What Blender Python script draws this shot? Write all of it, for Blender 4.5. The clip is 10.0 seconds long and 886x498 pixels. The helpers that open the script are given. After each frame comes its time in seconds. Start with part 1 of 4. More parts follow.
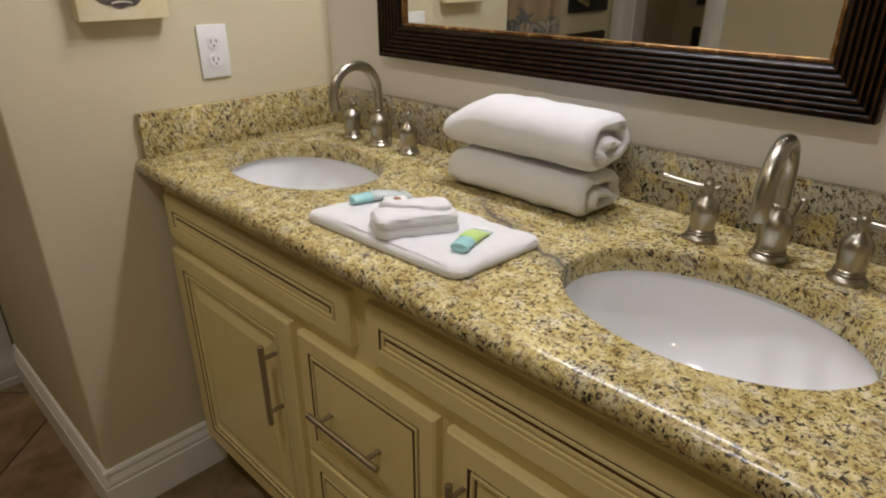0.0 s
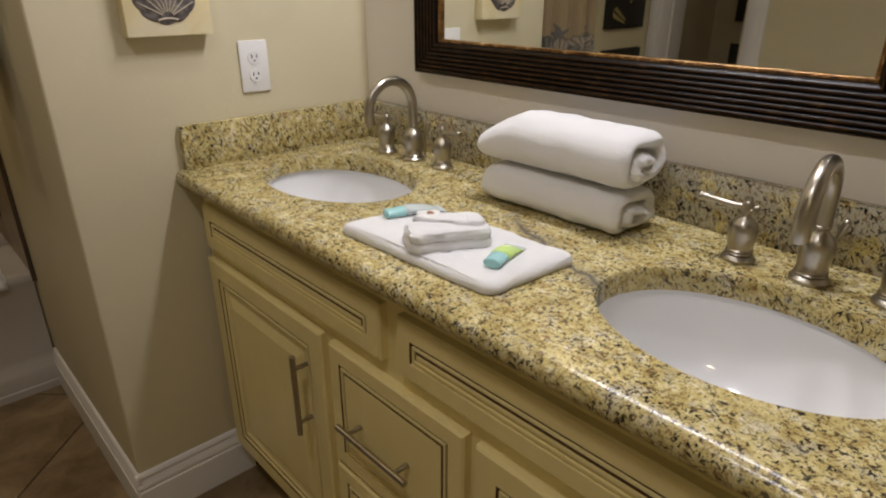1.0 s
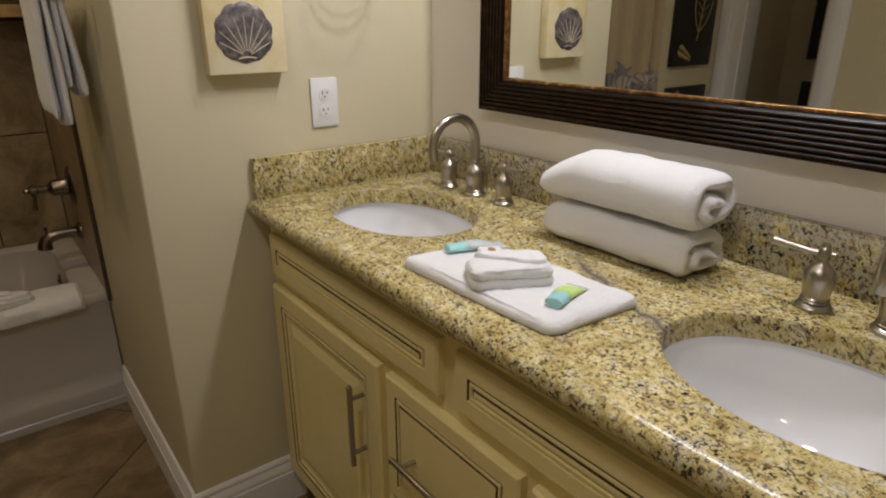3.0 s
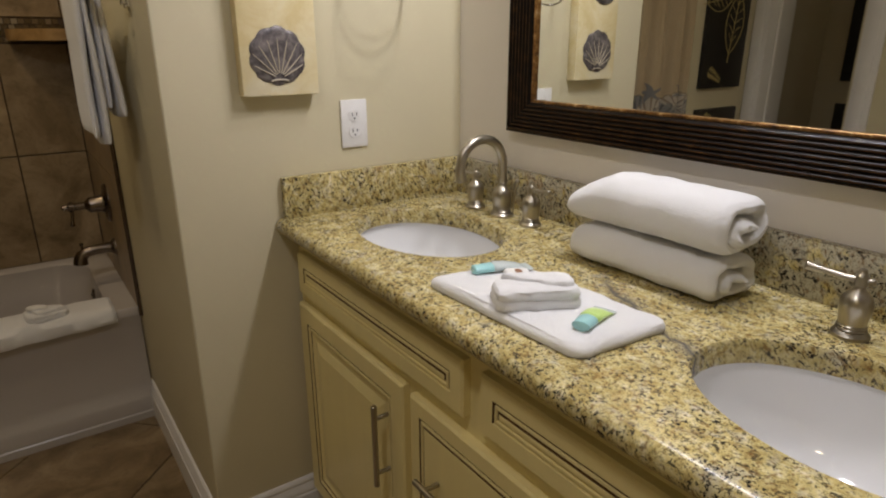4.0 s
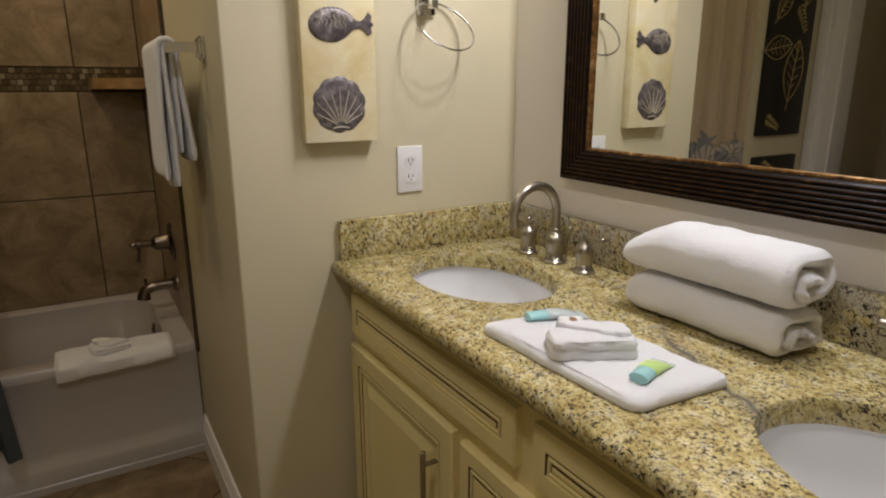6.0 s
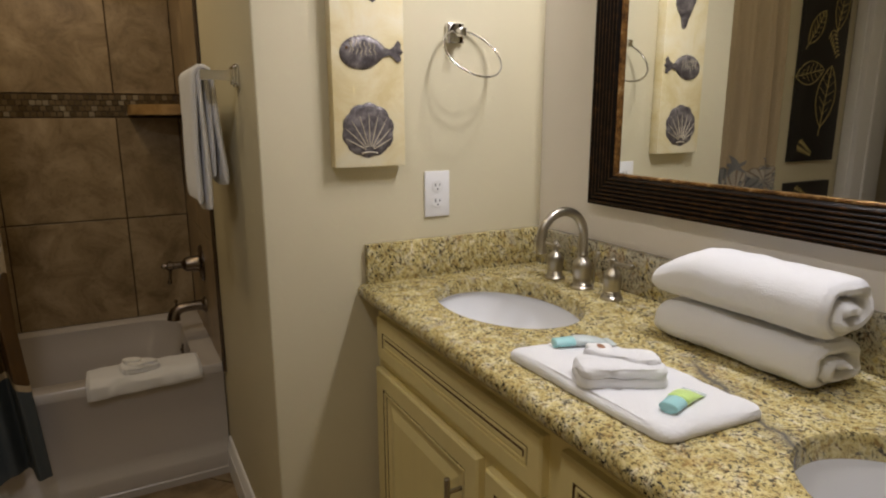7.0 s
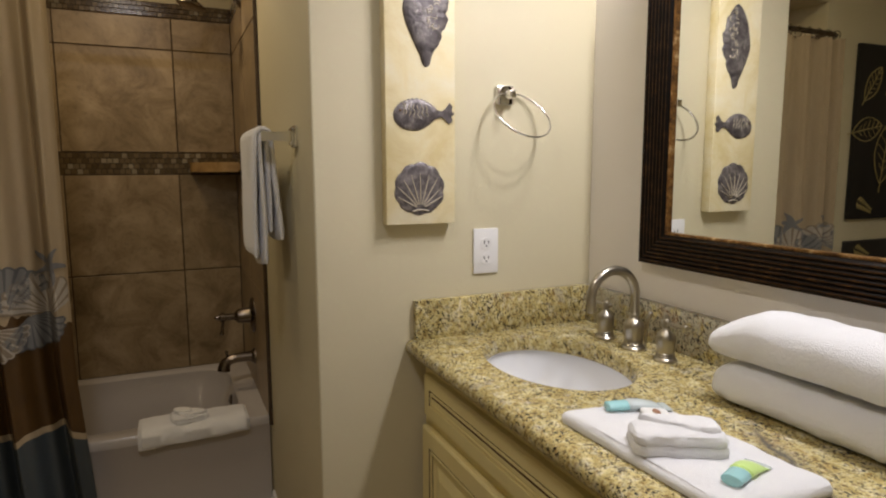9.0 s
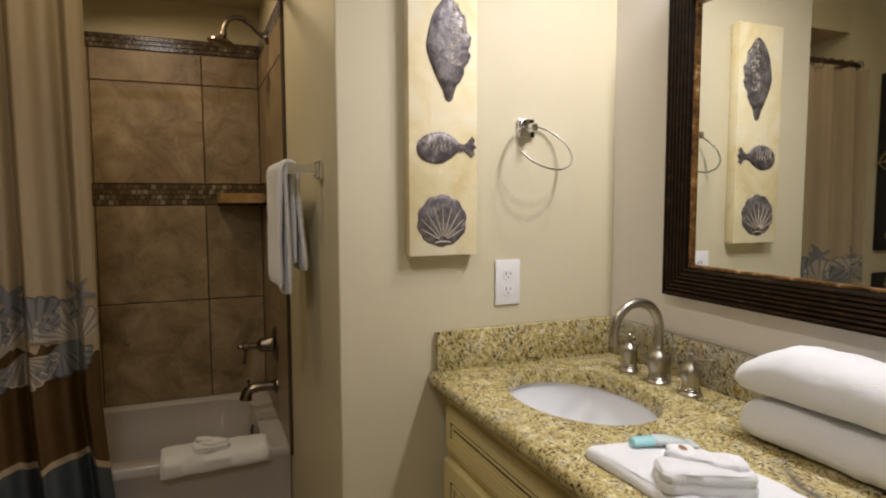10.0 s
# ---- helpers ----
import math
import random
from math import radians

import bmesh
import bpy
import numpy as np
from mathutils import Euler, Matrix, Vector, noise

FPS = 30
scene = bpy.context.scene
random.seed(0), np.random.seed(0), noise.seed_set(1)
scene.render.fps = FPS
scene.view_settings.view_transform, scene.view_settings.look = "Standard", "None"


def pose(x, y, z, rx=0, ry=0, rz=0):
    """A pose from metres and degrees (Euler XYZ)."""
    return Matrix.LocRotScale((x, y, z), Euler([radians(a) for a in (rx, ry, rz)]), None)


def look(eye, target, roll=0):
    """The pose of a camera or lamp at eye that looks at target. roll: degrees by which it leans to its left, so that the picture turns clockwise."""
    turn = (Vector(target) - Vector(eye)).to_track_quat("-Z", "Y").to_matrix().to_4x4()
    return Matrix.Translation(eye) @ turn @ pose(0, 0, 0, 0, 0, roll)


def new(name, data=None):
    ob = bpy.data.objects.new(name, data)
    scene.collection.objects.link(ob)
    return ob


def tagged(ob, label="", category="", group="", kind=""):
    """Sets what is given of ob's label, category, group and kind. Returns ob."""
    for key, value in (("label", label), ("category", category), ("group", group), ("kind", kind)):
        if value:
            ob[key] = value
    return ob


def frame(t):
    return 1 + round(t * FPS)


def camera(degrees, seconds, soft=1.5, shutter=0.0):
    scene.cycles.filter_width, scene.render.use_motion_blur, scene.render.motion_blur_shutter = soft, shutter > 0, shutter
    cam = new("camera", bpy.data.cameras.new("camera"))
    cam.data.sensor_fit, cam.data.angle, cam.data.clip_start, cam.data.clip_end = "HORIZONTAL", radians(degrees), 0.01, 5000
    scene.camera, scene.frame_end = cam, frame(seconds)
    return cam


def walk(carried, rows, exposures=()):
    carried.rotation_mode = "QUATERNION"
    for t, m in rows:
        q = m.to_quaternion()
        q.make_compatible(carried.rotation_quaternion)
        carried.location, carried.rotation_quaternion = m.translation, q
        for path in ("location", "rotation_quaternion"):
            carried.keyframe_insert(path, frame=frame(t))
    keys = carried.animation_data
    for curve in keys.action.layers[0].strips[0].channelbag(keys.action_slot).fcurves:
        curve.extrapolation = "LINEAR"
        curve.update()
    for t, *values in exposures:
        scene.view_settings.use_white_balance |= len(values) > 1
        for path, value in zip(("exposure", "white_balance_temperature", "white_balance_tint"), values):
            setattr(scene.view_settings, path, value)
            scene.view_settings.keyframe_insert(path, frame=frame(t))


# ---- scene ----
cam = camera(71.5, 10.0, soft=2.1)

PATH = [
    (0.0, pose(1.3790, -1.0083, 1.2598, 65.412, -0.111, 43.963)),
    (0.5, pose(1.3773, -1.0103, 1.2610, 66.034, -0.091, 45.442)),
    (1.0, pose(1.3764, -1.0129, 1.2621, 66.692, -0.070, 46.921)),
    (1.5, pose(1.3736, -1.0151, 1.2633, 67.369, -0.058, 48.343)),
    (2.0, pose(1.3724, -1.0168, 1.2648, 68.107, -0.016, 49.778)),
    (2.5, pose(1.3714, -1.0204, 1.2679, 68.841, 0.022, 51.040)),
    (4.0, pose(1.3702, -1.0255, 1.2722, 71.495, 0.155, 54.731)),
    (4.5, pose(1.3698, -1.0287, 1.2751, 72.400, 0.189, 55.864)),
    (5.0, pose(1.3700, -1.0319, 1.2764, 73.424, 0.234, 57.024)),
    (5.5, pose(1.3690, -1.0367, 1.2784, 74.412, 0.174, 58.122)),
    (7.0, pose(1.3688, -1.0422, 1.2807, 77.700, 0.180, 61.703)),
    (7.5, pose(1.3694, -1.0461, 1.2832, 78.830, 0.137, 62.794)),
    (8.0, pose(1.3692, -1.0492, 1.2855, 80.049, 0.149, 63.851)),
    (8.5, pose(1.3695, -1.0520, 1.2875, 81.350, 0.169, 64.882)),
    (9.0, pose(1.3690, -1.0545, 1.2902, 82.678, 0.179, 65.865)),
    (9.5, pose(1.3718, -1.0577, 1.2938, 84.038, 0.187, 66.843)),
    (10.0, pose(1.3748, -1.0620, 1.2972, 85.371, 0.196, 67.751)),
]
walk(cam, PATH, [(0.0, 0.16), (2.5, 0.13), (5.5, 0.08), (7.5, 0.12), (10.0, 0.24)])

# ---- world and lights ----
world = bpy.data.worlds.new("world")
scene.world = world
world.use_nodes = True
world.node_tree.nodes["Background"].inputs[0].default_value = (0.9, 0.8, 0.65, 1)
world.node_tree.nodes["Background"].inputs[1].default_value = 0.02


def bulb(name, place, watts, radius, colour):
    lamp = bpy.data.lights.new(name, "POINT")
    lamp.energy, lamp.shadow_soft_size, lamp.color = watts, radius, colour
    ob = new(name, lamp)
    ob.location = place
    return ob


def shaded_bulb(name, place, watts, radius, colour):
    """A bulb in a bell shade that opens downwards."""
    lamp = bpy.data.lights.new(name, "SPOT")
    lamp.energy, lamp.shadow_soft_size, lamp.color = watts, radius, colour
    lamp.spot_size, lamp.spot_blend = radians(162), 0.7
    ob = new(name, lamp)
    ob.location = place
    return ob


def panel_lamp(name, place, target, watts, sx, sy, colour):
    lamp = bpy.data.lights.new(name, "AREA")
    lamp.shape, lamp.size, lamp.size_y, lamp.energy, lamp.color = "RECTANGLE", sx, sy, watts, colour
    ob = new(name, lamp)
    ob.matrix_basis = look(place, target)
    return ob


WARM = (0.985, 0.955, 1.0)
FILL = (1.0, 0.82, 0.53)
COOL = (0.965, 0.94, 1.0)
for bx, watts in ((0.48, 12.0), (0.73, 18.0), (0.98, 15.0)):
    shaded_bulb("vanity_bulb", (bx, -0.09, 2.19), watts, 0.05, WARM)
panel_lamp("ceiling_fill", (-0.2, -1.3, 2.43), (-0.2, -1.3, 0), 2.8, 0.16, 0.16, FILL)
# unseen fill lights added at ceiling height for towels, mirror wall and mirrored room
panel_lamp("ceiling_fill", (1.05, -1.25, 2.43), (1.05, -1.25, 0), 6.2, 0.16, 0.16, COOL)
panel_lamp("ceiling_fill", (1.9, -2.3, 2.43), (1.9, -2.3, 0), 3.0, 0.16, 0.16, FILL)
# unseen light added to brighten the hall behind the doorway
bulb("hall_fill", (0.6, -3.5, 2.2), 2.6, 0.1, FILL)
panel_lamp("shower_lamp", (-1.05, -1.22, 2.12), (-0.8, -1.0, 0), 2.6, 0.13, 0.13, (1.0, 0.76, 0.48))

# ---- materials ----


class Nodes:
    """A small builder for node materials."""

    def __init__(self, name):
        self.mat = bpy.data.materials.new(name)
        self.mat.use_nodes = True
        self.tree = self.mat.node_tree
        self.out = self.tree.nodes["Principled BSDF"]
        self.coord = self.tree.nodes.new("ShaderNodeTexCoord")

    def add(self, kind, **sets):
        n = self.tree.nodes.new(kind)
        for k, v in sets.items():
            if k in n.inputs:
                n.inputs[k].default_value = v
        return n

    def link(self, a, b):
        self.tree.links.new(a, b)

    def place(self, scale=(1, 1, 1), turn=(0, 0, 0), world_space=True):
        m = self.add("ShaderNodeMapping")
        m.inputs["Scale"].default_value, m.inputs["Rotation"].default_value = scale, turn
        if world_space:
            g = self.add("ShaderNodeNewGeometry")
            self.link(g.outputs["Position"], m.inputs[0])
        else:
            self.link(self.coord.outputs["Object"], m.inputs[0])
        return m.outputs[0]

    def grain(self, scale, turn):
        """Coordinates turned first and then stretched, for flecks that lie aslant."""
        m = self.add("ShaderNodeMapping")
        m.inputs["Scale"].default_value = scale
        self.link(self.place((1, 1, 1), turn), m.inputs[0])
        return m.outputs[0]

    def noise(self, vec, scale, detail=3.0, rough=0.5, warp=0.0):
        n = self.add("ShaderNodeTexNoise", Scale=scale, Detail=detail, Roughness=rough, Distortion=warp)
        self.link(vec, n.inputs["Vector"])
        return n.outputs["Fac"]

    def cells(self, vec, scale, feature="F1"):
        n = self.add("ShaderNodeTexVoronoi", Scale=scale)
        n.feature = feature
        self.link(vec, n.inputs["Vector"])
        return n

    def ramp(self, fac, stops):
        n = self.add("ShaderNodeValToRGB")
        e = n.color_ramp.elements
        while len(e) < len(stops):
            e.new(0.5)
        for el, (p, c) in zip(e, stops):
            el.position = p
            el.color = (*c, 1) if len(c) == 3 else c
        self.link(fac, n.inputs[0])
        return n.outputs[0]

    def mix(self, fac, a, b, mode="MIX"):
        n = self.add("ShaderNodeMix")
        n.data_type, n.blend_type = "RGBA", mode
        for value, socket in ((fac, n.inputs[0]), (a, n.inputs[6]), (b, n.inputs[7])):
            if isinstance(value, (int, float)):
                socket.default_value = value
            elif isinstance(value, tuple):
                socket.default_value = (*value, 1)
            else:
                self.link(value, socket)
        return n.outputs[2]

    def math(self, op, a, b=0.0):
        n = self.add("ShaderNodeMath")
        n.operation = op
        for value, socket in ((a, n.inputs[0]), (b, n.inputs[1])):
            if isinstance(value, (int, float)):
                socket.default_value = value
            else:
                self.link(value, socket)
        return n.outputs[0]

    def bump(self, height, strength=0.3, distance=0.002):
        n = self.add("ShaderNodeBump", Strength=strength, Distance=distance)
        self.link(height, n.inputs["Height"])
        self.link(n.outputs[0], self.out.inputs["Normal"])

    def finish(self, colour=None, rough=0.5, metal=0.0, **more):
        for value, key in ((colour, "Base Color"), (rough, "Roughness"), (metal, "Metallic")):
            if value is None:
                continue
            if isinstance(value, tuple):
                self.out.inputs[key].default_value = (*value, 1)
            elif isinstance(value, (int, float)):
                self.out.inputs[key].default_value = value
            else:
                self.link(value, self.out.inputs[key])
        for k, v in more.items():
            self.out.inputs[k.replace("_", " ")].default_value = v
        return self.mat


def painted(name, colour, rough=0.55, grain=0.06, bump=0.12):
    n = Nodes(name)
    v = n.place()
    big = n.noise(v, 2.2, 3)
    fine = n.noise(v, 90, 4, 0.6)
    dark = tuple(c * (1 - grain) for c in colour)
    lumps = n.ramp(n.noise(v, 34, 3, 0.6), [(0.66, (0, 0, 0)), (0.74, (1, 1, 1))])
    n.bump(n.math("ADD", n.math("ADD", n.math("MULTIPLY", fine, 0.6), n.noise(v, 22, 3)), lumps), bump, 0.002)
    return n.finish(n.mix(big, dark, colour), rough)


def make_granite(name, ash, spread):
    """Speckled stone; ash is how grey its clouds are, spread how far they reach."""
    n = Nodes(name)
    v = n.place((1.0, 1.0, 1.0))
    turn = (radians(-25), radians(20), radians(15))
    base = n.ramp(n.noise(v, 55, 5, 0.65, 0.5), [(0.3, (0.33, 0.24, 0.085)), (0.44, (0.55, 0.46, 0.19)), (0.56, (0.66, 0.59, 0.31)), (0.72, (0.78, 0.74, 0.58))])
    large = n.ramp(n.noise(v, 9, 3, 0.6), [(0.4, (0.82, 0.78, 0.7)), (0.62, (1.06, 1.03, 1.0))])
    base = n.mix(1.0, base, large, "MULTIPLY")
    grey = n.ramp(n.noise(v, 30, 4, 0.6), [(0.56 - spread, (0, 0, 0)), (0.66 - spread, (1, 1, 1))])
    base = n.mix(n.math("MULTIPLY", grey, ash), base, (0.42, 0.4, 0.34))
    brown = n.ramp(n.noise(n.grain((150, 155, 62), turn), 1.0, 3, 0.6), [(0.56, (0, 0, 0)), (0.62, (1, 1, 1))])
    base = n.mix(n.math("MULTIPLY", brown, 0.7), base, (0.16, 0.08, 0.02))
    field = n.ramp(n.noise(v, 16, 3), [(0.36, (0.4, 0.4, 0.4)), (0.54, (1, 1, 1))])
    speck = n.ramp(n.noise(n.grain((205, 215, 95), turn), 1.0, 4.0, 0.6, 0.7), [(0.560, (0, 0, 0)), (0.580, (1, 1, 1))])
    base = n.mix(n.math("MULTIPLY", speck, field), base, (0.016, 0.014, 0.012))
    coarse = n.ramp(n.noise(n.grain((110, 115, 60), (radians(-35), radians(-25), radians(-15))), 1.0, 3, 0.6, 0.6), [(0.605, (0, 0, 0)), (0.64, (1, 1, 1))])
    base = n.mix(n.math("MULTIPLY", coarse, 0.85), base, (0.02, 0.018, 0.016))
    rust = n.math("MULTIPLY", n.ramp(n.noise(v, 7, 3, 0.6), [(0.55, (0, 0, 0)), (0.68, (1, 1, 1))]), n.ramp(n.noise(v, 70, 3, 0.6), [(0.46, (0, 0, 0)), (0.58, (1, 1, 1))]))
    base = n.mix(n.math("MULTIPLY", rust, 0.35), base, (0.36, 0.17, 0.045))
    fine = n.ramp(n.noise(n.grain((430, 440, 240), turn), 1.0, 3, 0.6), [(0.58, (0, 0, 0)), (0.62, (1, 1, 1))])
    base = n.mix(n.math("MULTIPLY", fine, 0.55), base, (0.035, 0.025, 0.015))
    # a dark seam that runs from under the towels to the second basin
    sx = n.add("ShaderNodeSeparateXYZ")
    n.link(v, sx.inputs[0])
    wob = n.math("MULTIPLY", n.math("SUBTRACT", n.noise(v, 22, 4), 0.5), 0.045)
    line = n.math("ABSOLUTE", n.math("ADD", n.math("ADD", n.math("ADD", sx.outputs[1], 0.318), n.math("MULTIPLY", n.math("SUBTRACT", sx.outputs[0], 0.926), 0.42)), wob))
    span = n.ramp(sx.outputs[0], [(0.68, (0, 0, 0)), (0.76, (1, 1, 1)), (0.99, (1, 1, 1)), (1.0, (0, 0, 0))])
    near = n.math("MULTIPLY", n.ramp(line, [(0.0, (1, 1, 1)), (0.0022, (0.95, 0.95, 0.95)), (0.006, (0, 0, 0))]), span)
    base = n.mix(n.math("MULTIPLY", near, 0.95), base, (0.035, 0.032, 0.03))
    wide = n.math("MULTIPLY", n.ramp(line, [(0.0, (1, 1, 1)), (0.035, (0, 0, 0))]), span)
    base = n.mix(n.math("MULTIPLY", wide, 0.5), base, (0.17, 0.16, 0.14))
    n.bump(n.noise(v, 160, 2), 0.04, 0.001)
    return n.finish(base, n.math("ADD", n.math("MULTIPLY", n.noise(v, 60, 2), 0.14), 0.17), 0.0, Specular_IOR_Level=0.45)


def make_terry(name, colour, scale=650):
    n = Nodes(name)
    v = n.place(world_space=False)
    loops = n.cells(v, scale)
    n.bump(n.math("ADD", n.math("MULTIPLY", loops.outputs["Distance"], 0.6), n.math("MULTIPLY", n.noise(v, 200, 5, 0.75), 1.2)), 0.8, 0.003)
    c = n.mix(n.noise(v, 18, 3), tuple(x * 0.95 for x in colour), colour)
    return n.finish(c, 0.95, 0.0, Sheen_Weight=0.35, Sheen_Roughness=0.5, Subsurface_Weight=0.2, Subsurface_Scale=0.01, Subsurface_Radius=(1.0, 1.0, 1.0))


def make_metal(name, colour, rough, wear=0.1):
    n = Nodes(name)
    v = n.place(world_space=False)
    return n.finish(n.mix(n.noise(v, 14, 2), tuple(c * 0.9 for c in colour), colour), n.math("ADD", n.math("MULTIPLY", n.noise(v, 25, 2), wear), rough), 1.0)


def make_tile(name, low, mid, high, scale, rough):
    n = Nodes(name)
    info = n.add("ShaderNodeObjectInfo")
    m = n.add("ShaderNodeVectorMath")
    m.operation = "ADD"
    n.link(n.place(), m.inputs[0])
    rnd = n.add("ShaderNodeCombineXYZ")
    for i in range(3):
        n.link(n.math("MULTIPLY", info.outputs["Random"], 17.0 + 5 * i), rnd.inputs[i])
    n.link(rnd.outputs[0], m.inputs[1])
    v = m.outputs[0]
    cloud = n.noise(v, scale, 6, 0.62, 0.8)
    c = n.ramp(cloud, [(0.3, low), (0.5, mid), (0.72, high)])
    pits = n.ramp(n.noise(v, scale * 9, 3), [(0.3, (0.75, 0.75, 0.75)), (0.45, (1, 1, 1))])
    c = n.mix(0.6, c, pits, "MULTIPLY")
    tone = n.math("ADD", n.math("MULTIPLY", info.outputs["Random"], 0.16), 0.92)
    c = n.mix(1.0, c, tone, "MULTIPLY")
    n.bump(n.noise(v, scale * 5, 4), 0.12, 0.002)
    return n.finish(c, n.math("ADD", n.math("MULTIPLY", cloud, 0.25), rough))


def make_mosaic():
    n = Nodes("mosaic_glass")
    g = n.add("ShaderNodeNewGeometry")
    c = n.ramp(g.outputs["Random Per Island"], [(0.0, (0.075, 0.052, 0.024)), (0.35, (0.115, 0.08, 0.04)), (0.8, (0.15, 0.11, 0.06)), (1.0, (0.28, 0.24, 0.17))])
    return n.finish(c, 0.16)


def make_frame_wood(name, low, mid, high):
    n = Nodes(name)
    v = n.place((3, 3, 3))
    c = n.ramp(n.noise(v, 12, 6, 0.7), [(0.35, low), (0.56, mid), (0.72, high)])
    return n.finish(c, n.math("ADD", n.math("MULTIPLY", n.noise(v, 30, 3), 0.2), 0.30), 0.0, Specular_IOR_Level=0.13)


def make_gilt():
    n = Nodes("gilt_edge")
    v = n.place()
    c = n.ramp(n.noise(v, 45, 4, 0.7), [(0.35, (0.06, 0.026, 0.008)), (0.56, (0.25, 0.125, 0.034)), (0.76, (0.75, 0.54, 0.28))])
    return n.finish(c, 0.3, 0.5)


def make_cabinet():
    n = Nodes("cream_glazed_paint")
    v = n.place()
    streak = n.noise(n.place((40, 40, 4)), 1.0, 3)
    c = n.mix(n.noise(v, 6, 4), (0.75, 0.632, 0.275), (0.82, 0.705, 0.345))
    c = n.mix(n.math("MULTIPLY", streak, 0.25), c, (0.5, 0.4, 0.22))
    n.bump(n.noise(n.place((120, 120, 12)), 1.0, 3), 0.08, 0.001)
    return n.finish(c, 0.33)


def make_art_ground():
    n = Nodes("cream_plaster_panel")
    v = n.place()
    c = n.ramp(n.noise(v, 9, 6, 0.65, 0.5), [(0.35, (0.7, 0.58, 0.3)), (0.5, (0.78, 0.68, 0.42)), (0.7, (0.82, 0.76, 0.58))])
    n.bump(n.noise(v, 50, 4), 0.2, 0.002)
    return n.finish(c, 0.6)


def make_pewter():
    n = Nodes("pewter_relief")
    v = n.place()
    c = n.ramp(n.noise(v, 35, 5, 0.65, 0.6), [(0.3, (0.04, 0.034, 0.036)), (0.5, (0.14, 0.122, 0.124)), (0.75, (0.36, 0.325, 0.31))])
    n.bump(n.noise(v, 70, 4), 0.4, 0.004)
    return n.finish(c, 0.38, 0.35)


def make_curtain():
    n = Nodes("printed_curtain_cloth")
    v = n.place()
    s = n.add("ShaderNodeSeparateXYZ")
    n.link(v, s.inputs[0])
    wave = n.math("MULTIPLY", n.math("SUBTRACT", n.noise(n.place((0.0, 1, 0.0)), 7, 1), 0.5), 0.22)
    z = n.math("ADD", s.outputs[2], wave)
    cream = n.mix(n.noise(n.place((30, 30, 3)), 1.0, 3), (0.34, 0.255, 0.15), (0.42, 0.33, 0.21))
    brown = n.mix(n.noise(v, 14, 4), (0.05, 0.023, 0.004), (0.09, 0.044, 0.009))
    slate = n.mix(n.noise(v, 8, 4), (0.035, 0.045, 0.05), (0.06, 0.07, 0.075))
    step = lambda at: n.math("GREATER_THAN", z, at)
    c = n.mix(step(0.505), slate, cream)
    c = n.mix(step(0.525), c, brown)
    z2 = n.math("ADD", s.outputs[2], n.math("MULTIPLY", n.math("SUBTRACT", n.noise(n.place((0.0, 1, 0.0)), 16, 2), 0.5), 0.2))
    c = n.mix(n.math("GREATER_THAN", z2, 0.86), c, cream)
    n.bump(n.noise(v, 500, 2), 0.15, 0.001)
    return n.finish(c, 0.5)


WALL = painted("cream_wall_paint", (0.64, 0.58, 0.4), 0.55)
# only for the mirror wall: lighter and greyer than the cream above
GREIGE = painted("greige_wall", (0.83, 0.78, 0.71), 0.55)
CEIL = painted("ceiling_paint", (0.72, 0.68, 0.58), 0.8)
TRIM = painted("white_trim_paint", (0.8, 0.785, 0.78), 0.35, 0.03, 0.03)
GRANITE = make_granite("granite", 0.5, 0.0)
# greyer copy of the granite: the backsplash's shade is put into its colour
SHADEGRANITE = make_granite("shaded_granite", 0.75, 0.2)
TERRY = make_terry("white_terry", (0.95, 0.945, 0.96))
CERAMIC = Nodes("white_ceramic").finish((0.82, 0.822, 0.83), 0.07, 0.0, Coat_Weight=0.5)
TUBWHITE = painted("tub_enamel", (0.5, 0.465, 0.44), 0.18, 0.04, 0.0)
NICKEL = make_metal("brushed_nickel", (0.43, 0.395, 0.33), 0.26, 0.08)
CHROME = make_metal("chrome", (0.85, 0.85, 0.86), 0.04, 0.03)
BRONZE = make_metal("aged_bronze", (0.2, 0.165, 0.135), 0.2)
WALLTILE = make_tile("wall_tile_glaze", (0.165, 0.115, 0.058), (0.285, 0.212, 0.122), (0.42, 0.325, 0.205), 7.0, 0.22)
FLOORTILE = make_tile("floor_tile_glaze", (0.12, 0.078, 0.036), (0.215, 0.15, 0.078), (0.33, 0.25, 0.15), 6.5, 0.28)
GROUT = painted("brown_grout", (0.085, 0.058, 0.036), 0.9, 0.2, 0.3)
MOSAIC = make_mosaic()
FRAMEWOOD = make_frame_wood("dark_frame_wood", (0.003, 0.002, 0.0012), (0.006, 0.0035, 0.0018), (0.03, 0.013, 0.005))
# browner copy of the frame wood, light caught on the ribs painted in
LITRIBWOOD = make_frame_wood("lit_rib_wood", (0.018, 0.008, 0.002), (0.05, 0.022, 0.006), (0.13, 0.06, 0.017))
GILT = make_gilt()
CABINET = make_cabinet()
GLAZE = painted("dark_glaze_line", (0.12, 0.058, 0.017), 0.95, 0.3, 0.0)
ARTGROUND = make_art_ground()
PEWTER = make_pewter()
RIDGE = painted("bone_ridge", (0.55, 0.48, 0.36), 0.5, 0.2, 0.1)
CURTAIN = make_curtain()
MIRROR = Nodes("mirror_silver").finish((0.82, 0.83, 0.8), 0.012, 1.0)
PLASTIC = painted("white_plastic", (0.8, 0.79, 0.78), 0.3, 0.02, 0.0)
SLOT = painted("slot_black", (0.02, 0.02, 0.02), 0.6, 0.1, 0.0)
